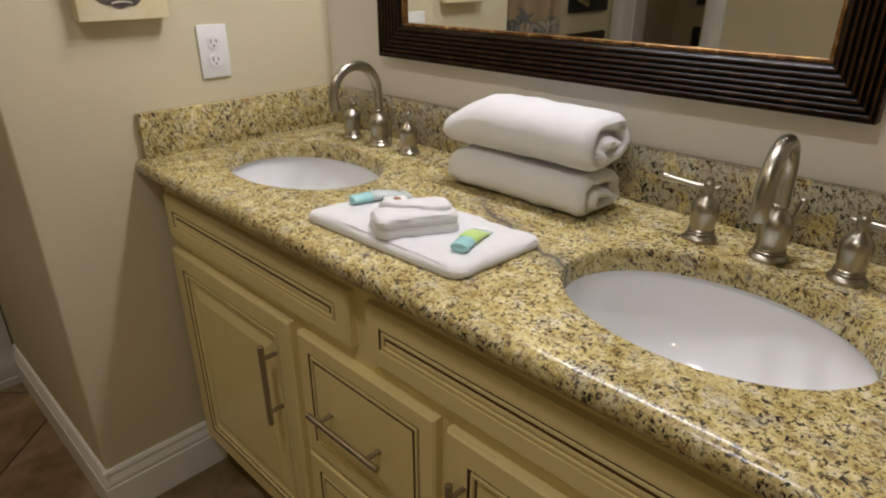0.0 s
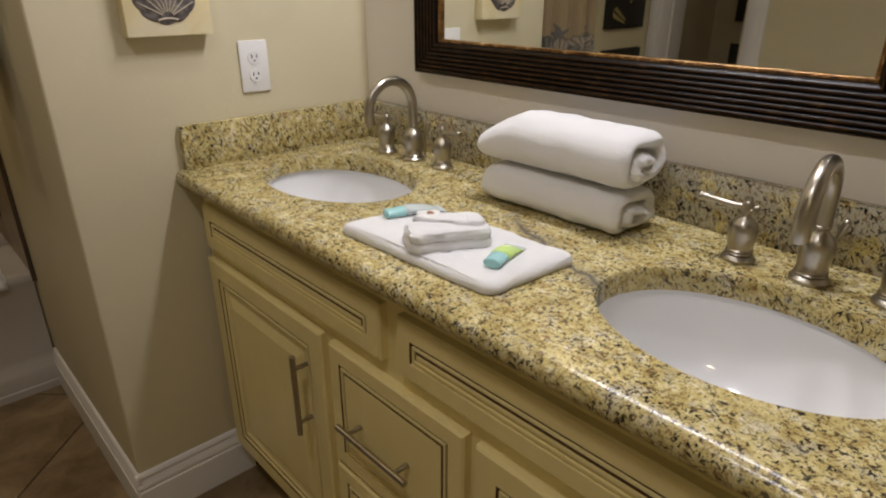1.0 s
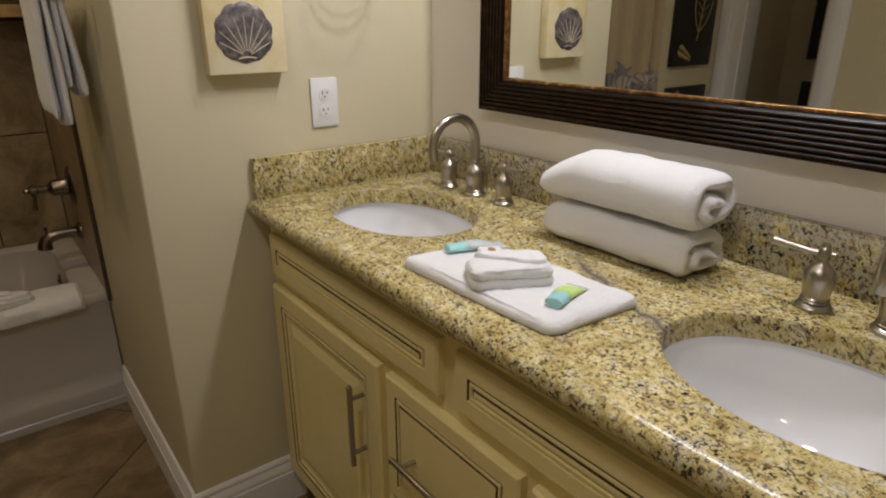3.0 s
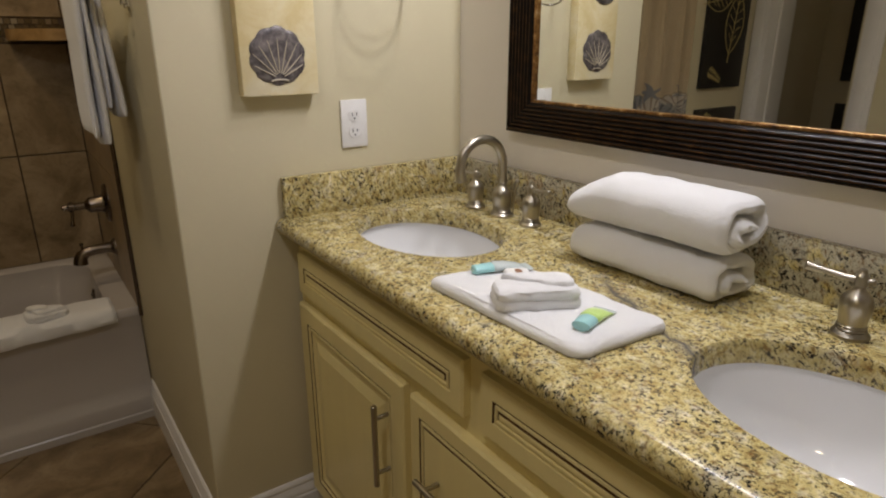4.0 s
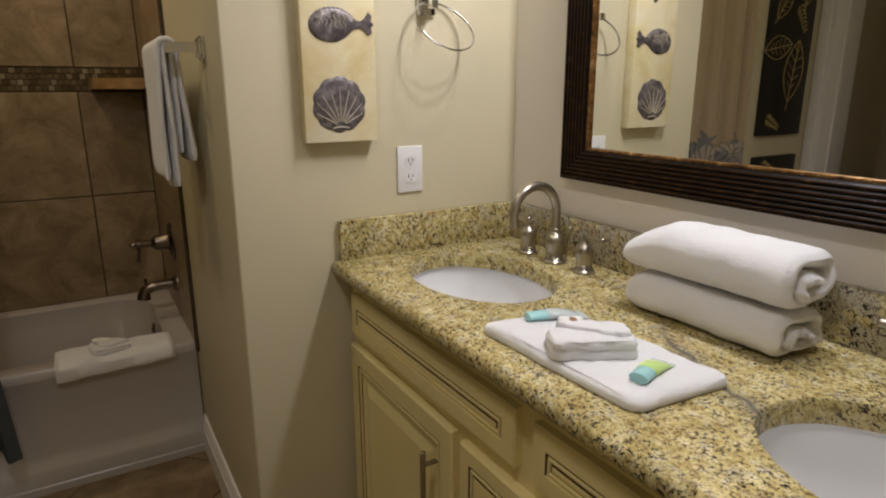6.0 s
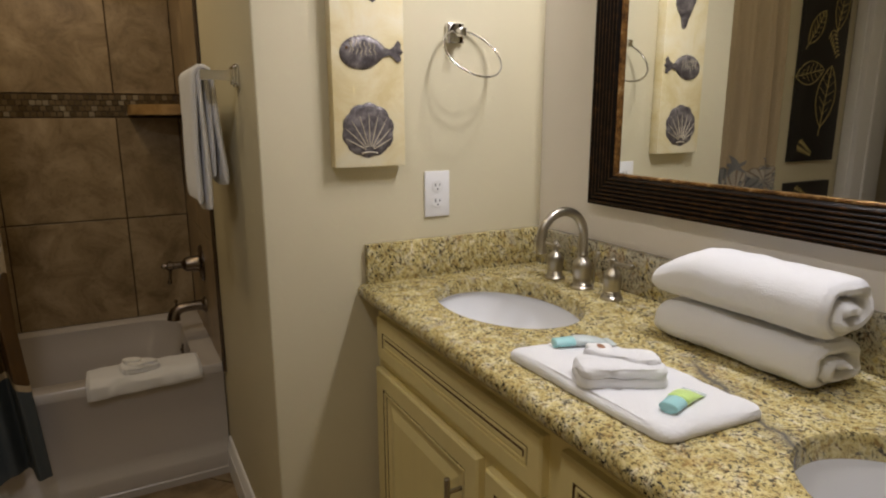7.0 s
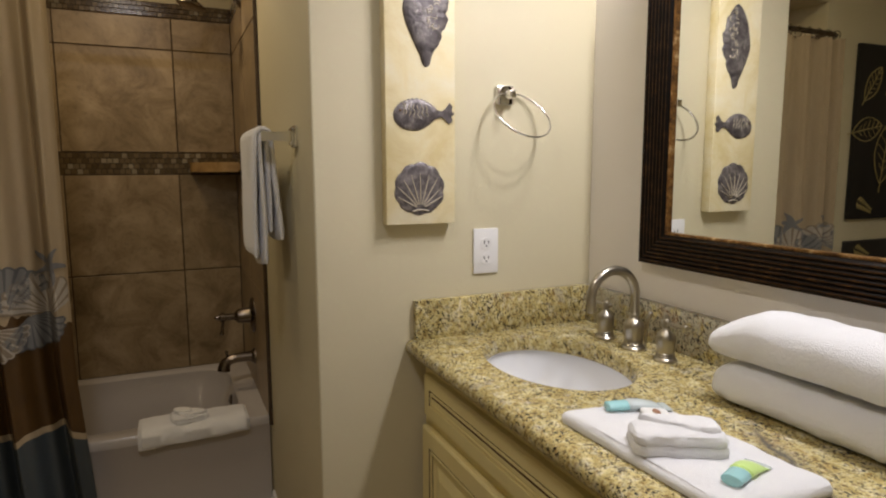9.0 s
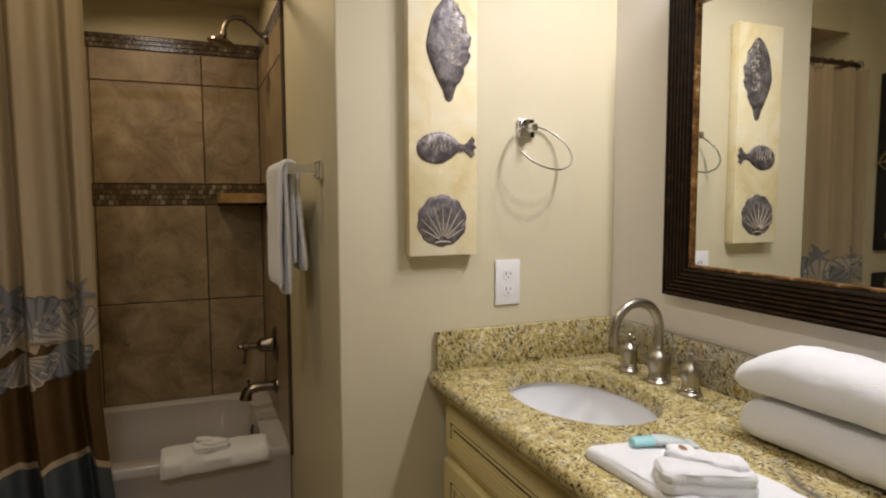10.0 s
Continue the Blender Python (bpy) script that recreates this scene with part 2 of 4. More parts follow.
CADDY = make_tile("shelf_stone", (0.25, 0.15, 0.06), (0.4, 0.25, 0.1), (0.5, 0.34, 0.16), 9.0, 0.2)
AQUA = Nodes("aqua_plastic").finish((0.47, 0.84, 0.86), 0.25, 0.0, Transmission_Weight=0.3)
LIME = painted("lime_label", (0.6, 0.82, 0.27), 0.28, 0.1, 0.0)
CLEARISH = Nodes("milky_plastic").finish((0.72, 0.8, 0.8), 0.2, 0.0, Transmission_Weight=0.3)
PAPER = painted("wrapper_paper", (0.83, 0.82, 0.8), 0.6, 0.06, 0.2)
PRINT = painted("brown_print", (0.35, 0.17, 0.09), 0.6, 0.2, 0.0)
ARTDARK = painted("black_canvas", (0.012, 0.01, 0.008), 0.6, 0.3, 0.2)
GOLDLINE = painted("gold_paint", (0.42, 0.33, 0.12), 0.45, 0.2, 0.1)
HALL = painted("hall_tan_paint", (0.46, 0.4, 0.29), 0.6)
SHELLBLUE = painted("shell_print_grey", (0.23, 0.225, 0.215), 0.7, 0.35, 0.1)
SHELLTAN = painted("shell_print_tan", (0.27, 0.215, 0.15), 0.7, 0.3, 0.1)

# ---- mesh helpers ----


def part(name, bm, material, parent=None, label="", smooth=True, mats=()):
    me = bpy.data.meshes.new(name)
    bm.normal_update()
    bm.to_mesh(me)
    bm.free()
    me.materials.append(material)
    for m in mats:
        me.materials.append(m)
    if smooth:
        me.polygons.foreach_set("use_smooth", [True] * len(me.polygons))
        me.set_sharp_from_angle(angle=radians(38))
    ob = new(name, me)
    if parent is not None:
        ob.parent = parent
    if label:
        ob["label"] = label
    return ob


def empty(name, m=None):
    ob = new(name)
    ob.empty_display_size = 0.05
    if m is not None:
        ob.matrix_basis = m
    return ob


def box(bm, x0, x1, y0, y1, z0, z1, bevel=0.0, seg=2):
    vs = [bm.verts.new(p) for p in ((x0, y0, z0), (x1, y0, z0), (x1, y1, z0), (x0, y1, z0), (x0, y0, z1), (x1, y0, z1), (x1, y1, z1), (x0, y1, z1))]
    fs = [bm.faces.new([vs[i] for i in q]) for q in ((3, 2, 1, 0), (4, 5, 6, 7), (0, 1, 5, 4), (1, 2, 6, 5), (2, 3, 7, 6), (3, 0, 4, 7))]
    if bevel:
        bmesh.ops.bevel(bm, geom=list({e for f in fs for e in f.edges}), offset=bevel, segments=seg, profile=0.5, affect="EDGES")
    return bm


def solid(x0, x1, y0, y1, z0, z1, bevel=0.0, seg=2):
    return box(bmesh.new(), x0, x1, y0, y1, z0, z1, bevel, seg)


def rings(bm, loops, close_start=True, close_end=True, closed=True):
    rows = [[bm.verts.new(p) for p in loop] for loop in loops]
    n = len(rows[0])
    for a, b in zip(rows, rows[1:]):
        for i in range(n if closed else n - 1):
            j = (i + 1) % n
            bm.faces.new((a[i], a[j], b[j], b[i]))
    if close_start:
        bm.faces.new(rows[0][::-1])
    if close_end:
        bm.faces.new(rows[-1])
    return bm


def lathe(bm, profile, at=(0, 0, 0), n=28):
    loops = [[(at[0] + r * math.cos(2 * math.pi * k / n), at[1] + r * math.sin(2 * math.pi * k / n), at[2] + z) for k in range(n)] for r, z in profile]
    return rings(bm, loops)


def tube(bm, pts, radii, n=14, caps=True):
    pts = [Vector(p) for p in pts]
    if isinstance(radii, (int, float)):
        radii = [radii] * len(pts)
    loops, side = [], None
    for i, p in enumerate(pts):
        d = (pts[min(i + 1, len(pts) - 1)] - pts[max(i - 1, 0)]).normalized()
        if side is None:
            side = d.orthogonal().normalized()
        side = (side - d * side.dot(d)).normalized()
        up = d.cross(side)
        loops.append([p + radii[i] * (math.cos(2 * math.pi * k / n) * side + math.sin(2 * math.pi * k / n) * up) for k in range(n)])
    return rings(bm, loops, caps, caps)


def recalc(bm):
    bmesh.ops.recalc_face_normals(bm, faces=bm.faces[:])
    return bm


def structure(ob, label="", category=""):
    return tagged(ob, label, category, kind="structure")


# ---- the large structure ----
H = 0.88
CORNER = -0.757
TUBX, BACKX, ENDY = -0.80, -1.52, -2.085
TOP = 2.44

structure(part("wall_north", solid(-0.0, 2.8, 0.0, 0.12, -0.02, TOP), GREIGE, smooth=False), "greige wall behind the mirror", "wall")
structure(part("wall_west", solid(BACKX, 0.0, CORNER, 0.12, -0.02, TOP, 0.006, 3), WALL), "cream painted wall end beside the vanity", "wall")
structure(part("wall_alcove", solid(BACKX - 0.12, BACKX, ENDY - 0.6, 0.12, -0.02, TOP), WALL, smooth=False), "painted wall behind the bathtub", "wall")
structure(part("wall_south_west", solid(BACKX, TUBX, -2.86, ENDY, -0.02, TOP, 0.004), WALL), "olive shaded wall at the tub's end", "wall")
structure(part("wall_soffit", solid(BACKX, TUBX, ENDY, CORNER, 2.13, TOP), WALL, smooth=False), "painted soffit over the bathtub", "soffit")
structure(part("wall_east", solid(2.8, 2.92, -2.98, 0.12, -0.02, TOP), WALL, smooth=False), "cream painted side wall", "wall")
structure(part("ceiling", solid(-1.64, 2.92, -4.2, 0.12, TOP, TOP + 0.1), CEIL, smooth=False), "plain off-white ceiling", "ceiling")
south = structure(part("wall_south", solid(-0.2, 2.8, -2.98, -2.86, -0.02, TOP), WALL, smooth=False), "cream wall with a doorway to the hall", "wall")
part("wall_over_door", solid(-0.8, -0.2, -2.98, -2.86, 2.06, TOP), WALL, south, smooth=False)
structure(part("wall_hall", solid(-1.64, 2.92, -4.2, -4.1, -0.02, TOP), HALL, smooth=False), "tan painted hall wall beyond the doorway", "wall")
structure(part("wall_hall_west", solid(-1.06, -0.94, -4.1, -2.98, -0.02, TOP), HALL, smooth=False), "tan painted hall side wall", "wall")
structure(part("wall_hall_east", solid(2.8, 2.92, -4.1, -2.98, -0.02, TOP), HALL, smooth=False), "tan painted hall side wall", "wall")

# door casings and the white door leaf that stands open
for name, x0, x1 in (("door_casing", -0.795, -0.7), ("door_casing", -0.185, -0.075)):
    bm = bmesh.new()
    box(bm, x0, x1, -2.86, -2.842, 0, 2.06, 0.004)
    box(bm, x0 + 0.02, x1 - 0.03, -2.843, -2.834, 0, 2.06, 0.003)
    structure(part(name, bm, TRIM), "white painted profiled door casing", "door casing")
bm = bmesh.new()
box(bm, -0.72, -0.70, -3.13, -2.861, 0, 2.06, 0.003)
box(bm, -0.701, -0.692, -2.99, -2.95, 0, 2.06, 0.003)
structure(part("door_1", recalc(bm), TRIM), "white painted door leaf folded back beyond its jamb", "door")

# floor: a grout bed with diagonal tiles on it (tiles follow last)
floor = structure(part("floor", solid(-1.64, 2.92, -4.2, 0.12, -0.06, -0.003), GROUT, smooth=False), "tan ceramic tiles laid diagonally with dark grout", "floor")


def baseboard(name, length, m):
    prof = [(0, 0), (0.014, 0), (0.0145, 0.094), (0.0105, 0.097), (0.0105, 0.101), (0.0135, 0.104), (0.0125, 0.116), (0.0065, 0.124), (0.0065, 0.129), (0.0085, 0.132), (0.0075, 0.139), (0.003, 0.144), (0, 0.145)]
    bm = bmesh.new()
    rings(bm, [[(s, -d, z) for d, z in prof] for s in (0, length)])
    ob = structure(part(name, recalc(bm), TRIM), "white painted moulded baseboard along the wall", "baseboard")
    ob.matrix_basis = m
    return ob


baseboard("baseboard", 0.30, pose(0, CORNER - 0.01, 0, 0, 0, 90))
baseboard("baseboard", 0.81, pose(TUBX + 0.002, CORNER, 0, 0, 0, 0))
baseboard("baseboard", 0.58, pose(TUBX, -2.86, 0, 0, 0, 90))

# ---- vanity ----
VW = 1.456
SINKS = ((0.283, -0.300, 0.201), (1.154, -0.301, 0.193))
SB = 0.145


def make_counter():
    """Granite slab with two oval cut-outs and a rolled front edge."""
    bm = bmesh.new()
    yb, yf = 0.0, -0.522
    n = 64

    def cell(x0, x1, cx, cy, SA):
        inner_t, inner_b, outer = [], [], []
        for k in range(n):
            a = 2 * math.pi * k / n
            c, s = math.cos(a), math.sin(a)
            inner_t.append((cx + SA * c, cy + SB * s, H))
            tx = ((x1 - cx) if c > 0 else (cx - x0)) / max(abs(c), 1e-6)
            ty = ((yb - cy) if s > 0 else (cy - yf)) / max(abs(s), 1e-6)
            t = min(tx, ty)
            outer.append((cx + t * c, cy + t * s, H))
        corners = [(x1, yb), (x0, yb), (x0, yf), (x1, yf)]
        for qx, qy in corners:
            k = min(range(n), key=lambda i: (outer[i][0] - qx) ** 2 + (outer[i][1] - qy) ** 2)
            outer[k] = (qx, qy, H)
        lip = [(cx + (x - cx) * 0.985, cy + (y - cy) * 0.98, H - 0.004) for x, y, _ in inner_t]
        low = [(x, y, H - 0.036) for x, y, _ in lip]
        mid = [(cx + (x - cx) * 1.0, cy + (y - cy) * 1.0, H) for x, y, _ in inner_t]
        rings(bm, [outer, mid, lip, low], False, False)

    split = 0.724
    cell(0.001, split, *SINKS[0])
    cell(split, VW + 0.012, *SINKS[1])
    # rolled front edge
    prof = [(yf, H)]
    for k in range(0, 13):
        a = math.pi / 2 - math.pi * k / 12
        prof.append((yf - 0.0215 * math.cos(a), H - 0.019 + 0.019 * math.sin(a)))
    prof.append((yf + 0.02, H - 0.038))
    rows = [[(x, y, z) for y, z in prof] for x in np.linspace(0.001, VW + 0.012, 60)]
    rings(bm, rows, False, False, False)
    # underside and right end
    v = [bm.verts.new(p) for p in ((0.001, yf, H - 0.038), (VW + 0.012, yf, H - 0.038), (VW + 0.012, yf + 0.02, H - 0.038), (0.001, yf + 0.02, H - 0.038))]
    bm.faces.new(v)
    v = [bm.verts.new(p) for p in ((VW + 0.012, yf, H), (VW + 0.012, 0, H), (VW + 0.012, 0, H - 0.038), (VW + 0.012, yf, H - 0.038))]
    bm.faces.new(v[::-1])
    bmesh.ops.remove_doubles(bm, verts=bm.verts[:], dist=0.0004)
    return recalc(bm)


tagged(part("countertop", make_counter(), GRANITE), "polished yellow and black speckled granite countertop with rolled edge", "countertop")
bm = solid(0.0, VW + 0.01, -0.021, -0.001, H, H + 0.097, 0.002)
tagged(part("backsplash", bm, SHADEGRANITE), "grey and black speckled granite backsplash strip below the mirror, shade in its colour", "backsplash", "backsplash strips")
bm = solid(0.001, 0.020, -0.522, -0.0215, H, H + 0.097, 0.002)
tagged(part("backsplash", bm, GRANITE), "speckled granite side splash against the cream wall", "backsplash", "backsplash strips")


def make_sink(cx, cy, SA):
    sink = empty("sink", Matrix.Translation((cx, cy, H - 0.037)))
    bm = bmesh.new()
    n = 56
    loops = []
    for k in range(15):
        u = k / 14
        r = math.cos(u * math.pi / 2) ** 0.55
        z = -0.15 * math.sin(u * math.pi / 2) ** 1.25
        r = max(r, 0.11)
        loops.append([((SA + 0.004) * r * math.cos(2 * math.pi * i / n), (SB + 0.004) * r * math.sin(2 * math.pi * i / n), z) for i in range(n)])
    outer = [[(x * 1.06, y * 1.08, z - 0.012 if k else z) for x, y, z in lp] for k, lp in enumerate(loops)]
    rings(bm, outer[::-1] + loops, True, True)
    part("bowl", recalc(bm), CERAMIC, sink)
    bm = bmesh.new()
    lathe(bm, [(0.022, -0.002), (0.022, 0.001), (0.018, 0.003), (0.014, 0.0015), (0.004, 0.0015)], (0, 0, -0.15))
    part("drain", recalc(bm), NICKEL, sink, "nickel drain ring")
    return tagged(sink, "white oval undermount ceramic basin in the granite", "sink", "basins in the countertop")


for spot in SINKS:
    make_sink(*spot)


def make_front(bm, x0, x1, z0, z1, y, style):
    """A glazed cabinet front seen from -y: slab with grooves and a raised field."""
    if style == "door":
        steps = [(0.0, -0.018), (0.0, -0.004), (0.004, 0.0), (0.043, 0.0), (0.0438, -0.003), (0.0482, -0.003), (0.049, 0.0), (0.0535, 0.0), (0.0543, -0.004), (0.0585, -0.0045), (0.066, -0.0075), (0.078, -0.0075), (0.1, -0.001)]
        dark = {3, 4, 8}
    else:
        steps = [(0.0, -0.018), (0.0, -0.004), (0.004, 0.0), (0.032, 0.0), (0.0328, -0.003), (0.0368, -0.003), (0.0376, 0.0), (0.0415, 0.0), (0.0423, -0.003), (0.0463, -0.003), (0.0471, -0.0005), (0.049, 0.0)]
        dark = {3, 4, 8, 9}
    loops = [[(x0 + i, y - d, z0 + i), (x1 - i, y - d, z0 + i), (x1 - i, y - d, z1 - i), (x0 + i, y - d, z1 - i)] for i, d in steps]
    rows = [[bm.verts.new(p) for p in lp] for lp in loops]
    for s, (a, b) in enumerate(zip(rows, rows[1:])):
        for i in range(4):
            f = bm.faces.new((a[i], a[(i + 1) % 4], b[(i + 1) % 4], b[i]))
            if s in dark and (i > 0 or style == "door") or (s == 0):
                f.material_index = 1 if s else 0
    bm.faces.new(rows[-1])
    bm.faces.new(rows[0][::-1])
    return bm


def bar_pull(parent, p, length, upright):
    bm = bmesh.new()
    ax = Vector((0, 0, 1)) if upright else Vector((1, 0, 0))
    p = Vector(p)
    e = ax * length / 2
    tube(bm, [p - e, p - e + ax * 0.001, p + e - ax * 0.001, p + e], [0.0045, 0.0058, 0.0058, 0.0045], 16)
    for s in (-1, 1):
        q = p + ax * s * length * 0.34
        tube(bm, [q, q + Vector((0, 0.0315, 0))], 0.0045, 12)
    return part("handle", recalc(bm), NICKEL, parent, "brushed nickel bar handle")


FY = -0.514
vanity = empty("vanity_cabinet", Matrix.Translation((0, 0, 0)))
part("side_panel", solid(0.016, 0.034, -0.478, -0.02, 0.1, H - 0.0385), CABINET, vanity, smooth=False)
part("side_panel", solid(VW - 0.018, VW, -0.478, -0.02, 0.1, H - 0.0385), CABINET, vanity, smooth=False)
part("bottom_panel", solid(0.034, VW - 0.018, -0.478, -0.02, 0.1, 0.118), CABINET, vanity, smooth=False)
part("face_frame", solid(0.016, VW, -0.496, -0.478, 0.1, H - 0.0385), CABINET, vanity, smooth=False)
part("toe_kick", solid(0.02, VW - 0.01, -0.43, -0.03, 0.0, 0.1), CABINET, vanity, smooth=False)
FRONTS = (("drawer_front", 0.045, 0.695, 0.703, 0.806, "flat"), ("drawer_front", 0.738, 1.39, 0.703, 0.806, "flat"),
          ("door", 0.032, 0.512, 0.125, 0.672, "door"), ("drawer", 0.537, 0.886, 0.402, 0.668, "flat"),
          ("drawer", 0.537, 0.886, 0.125, 0.392, "flat"), ("door", 0.908, 1.39, 0.125, 0.668, "door"))
for name, x0, x1, z0, z1, style in FRONTS:
    bm = bmesh.new()
    make_front(bm, x0, x1, z0, z1, FY, style)
    ob = part(name, bm, CABINET, vanity, "cream panel with dark glazed grooves", smooth=False, mats=(GLAZE,))
    if name == "drawer":
        bar_pull(ob, ((x0 + x1) / 2 - 0.018, FY - 0.031, z0 + 0.13), 0.19, False)
    if name == "door":
        bar_pull(ob, (0.457 if x0 < 0.5 else 0.945, FY - 0.031, 0.52), 0.185, True)
tagged(vanity, "cream glazed double vanity cabinet with nickel bar handles", "vanity cabinet")

# ---- faucets ----


def make_faucet(cx, cy, swing=0.0, top=0.125):
    f = empty("faucet", Matrix.Translation((cx, cy, H)))
    bell = [(0.001, 0), (0.0265, 0), (0.0265, 0.005), (0.0235, 0.008), (0.0205, 0.010), (0.0222, 0.0125), (0.0200, 0.015), (0.0216, 0.0178), (0.0200, 0.0205),
            (0.0215, 0.032), (0.0228, 0.045), (0.0232, 0.053), (0.0215, 0.061), (0.016, 0.068), (0.0105, 0.074), (0.0095, 0.078), (0.0115, 0.080), (0.0115, 0.083), (0.0095, 0.085)]
    bm = bmesh.new()
    lathe(bm, bell + [(0.001, 0.087)])
    part("spout_body", recalc(bm), NICKEL, f)
    r = 0.062
    pts = [(0, 0, 0.082), (0, 0, 0.1)] + [(0, -r + r * math.cos(a), top + r * math.sin(a)) for a in np.linspace(0, math.radians(190), 26)] + [(0, -0.1195, 0.098)]
    bm = bmesh.new()
    radii = [0.0108] * (len(pts) - 2) + [0.0112, 0.0112]
    tube(bm, pts, radii, 20)
    bm.transform(Matrix.Rotation(radians(swing), 4, "Z"))
    part("spout", recalc(bm), NICKEL, f)
    bm = bmesh.new()
    tube(bm, [(0.012, 0.024, 0.0), (0.014, 0.026, 0.058), (0.017, 0.027, 0.07)], [0.0028, 0.0028, 0.0028], 10)
    tube(bm, [(0.016, 0.027, 0.066), (0.0175, 0.0275, 0.071), (0.022, 0.028, 0.086), (0.0225, 0.028, 0.089)], [0.003, 0.0048, 0.0055, 0.003], 12)
    part("lift_rod", recalc(bm), NICKEL, f)
    hb = [(0.001, 0), (0.0245, 0), (0.0245, 0.0045), (0.0215, 0.008), (0.0185, 0.010), (0.0201, 0.0122), (0.0180, 0.0145), (0.0196, 0.017), (0.0178, 0.0195),
          (0.0195, 0.034), (0.0208, 0.046), (0.0205, 0.053), (0.0175, 0.060), (0.0115, 0.066), (0.0075, 0.070), (0.0065, 0.075), (0.0085, 0.0765), (0.0085, 0.0885), (0.007, 0.091), (0.0055, 0.093), (0.006, 0.0955), (0.0045, 0.099), (0.001, 0.1)]
    for s in (-1, 1):
        bm = bmesh.new()
        lathe(bm, hb, (s * 0.1, 0, 0), 24)
        ob = part("handle", recalc(bm), NICKEL, f)
        bm = bmesh.new()
        d = Vector((s * 0.985, -0.17, 0))
        c = Vector((s * 0.1, 0, 0.083))
        tube(bm, [c - d * 0.017, c - d * 0.015, c - d * 0.009, c, c + d * 0.02, c + d * 0.045 + Vector((0, 0, 0.003)), c + d * 0.058 + Vector((0, 0, 0.004)), c + d * 0.068 + Vector((0, 0, 0.005)), c + d * 0.07 + Vector((0, 0, 0.005))],
             [0.003, 0.0055, 0.0035, 0.0048, 0.0045, 0.0042, 0.0058, 0.0066, 0.004], 14)
        part("lever", recalc(bm), NICKEL, ob)
    return tagged(f, "brushed nickel widespread faucet with arched spout on granite", "faucet", "faucets on the countertop")


make_faucet(0.289, -0.091)
make_faucet(1.160, -0.106, 4.0, 0.119)

# ---- mirror ----
MX0, MX1, MZ0, MZ1 = 0.226, 1.230, 1.071, 1.80
mirror = empty("mirror", Matrix.Translation((0, 0, 0)))
prof = [(0.0, 0.0), (0.0, 0.026), (0.002, 0.0275)]
for k in range(7):
    a = 0.004 + k * 0.0092
    prof += [(a, 0.0268 - k * 0.0012), (a + 0.0024, 0.0305 - k * 0.0014), (a + 0.0054, 0.0305 - k * 0.0014), (a + 0.0081, 0.0268 - k * 0.0013)]
prof += [(0.070, 0.014)]
lip = [(0.070, 0.014), (0.0708, 0.0152), (0.0752, 0.0148), (0.0765, 0.013), (0.0765, 0.006)]


def frame_loops(profile):
    return [[(MX0 + i, -0.003 - d, MZ0 + i), (MX1 - i, -0.003 - d, MZ0 + i), (MX1 - i, -0.003 - d, MZ1 - i), (MX0 + i, -0.003 - d, MZ1 - i)] for i, d in profile]


bm = bmesh.new()
rings(bm, frame_loops(prof), False, False)
bm.faces.ensure_lookup_table()
for k, f in enumerate(bm.faces):
    band = k // 4
    # outer edge and ridge tops take the brown with the light painted in
    f.material_index = 1 if band in (0, 1) or band >= 3 and (band - 3) % 4 == 1 else 0
part("frame", recalc(bm), FRAMEWOOD, mirror, "dark ribbed wood frame", smooth=False, mats=(LITRIBWOOD,))
bm = bmesh.new()
rings(bm, frame_loops(lip), False, False)
part("inner_edge", recalc(bm), GILT, mirror, "worn gilt inner edge", smooth=False)
bm = bmesh.new()
rings(bm, frame_loops([(0.0715, 0.002), (0.0715, 0.0066), (0.0722, 0.0072)]), True, True)
part("glass", recalc(bm), MIRROR, mirror, smooth=False)
tagged(mirror, "rectangular mirror in a dark ribbed wooden frame with gilt edge", "mirror")

# ---- outlet ----
outlet = empty("outlet", Matrix.Translation((0.0, -0.325, 1.087)))
part("plate", solid(0.0005, 0.006, -0.035, 0.035, -0.057, 0.057, 0.002), PLASTIC, outlet)
for s in (-1, 1):
    bm = bmesh.new()
    loop = [(0.0, 0.0165 * math.copysign(min(abs(math.cos(a)), 0.92), math.cos(a)), 0.0145 * math.sin(a)) for a in np.linspace(0, 2 * math.pi, 28, endpoint=False)]
    rings(bm, [[(x, y, z + s * 0.0195) for _, y, z in loop] for x in (0.005, 0.0075)])
    rec = part("receptacle", recalc(bm), PLASTIC, outlet)
    for dy, h in ((-0.006, 0.0042), (0.006, 0.0034)):
        part("slot", solid(0.0070, 0.0079, dy - 0.0012, dy + 0.0012, s * 0.0195 + 0.003 - h, s * 0.0195 + 0.003 + h), SLOT, rec, smooth=False)
    bm = bmesh.new()
    tube(bm, [(0.0070, 0, s * 0.0195 - 0.007), (0.0079, 0, s * 0.0195 - 0.007)], 0.0022, 12)
    part("slot", recalc(bm), SLOT, rec, smooth=False)
bm = bmesh.new()
tube(bm, [(0.0055, 0, 0), (0.0068, 0, 0)], 0.0028, 12)
part("screw", recalc(bm), PLASTIC, outlet)
tagged(outlet, "white duplex power outlet on the cream wall", "outlet")

# ---- towel ring ----
ring = empty("towel_ring", Matrix.Translation((0.0, -0.276, 1.473)))
part("mount", recalc(solid(0.0, 0.012, -0.0235, 0.0235, -0.0235, 0.0235, 0.003)), CHROME, ring)
bm = bmesh.new()
box(bm, 0.01, 0.05, -0.009, 0.009, -0.011, 0.009, 0.003)
part("post", bm, CHROME, ring)
bm = bmesh.new()
c = Vector((0.052, 0.024, -0.050))
loop = []
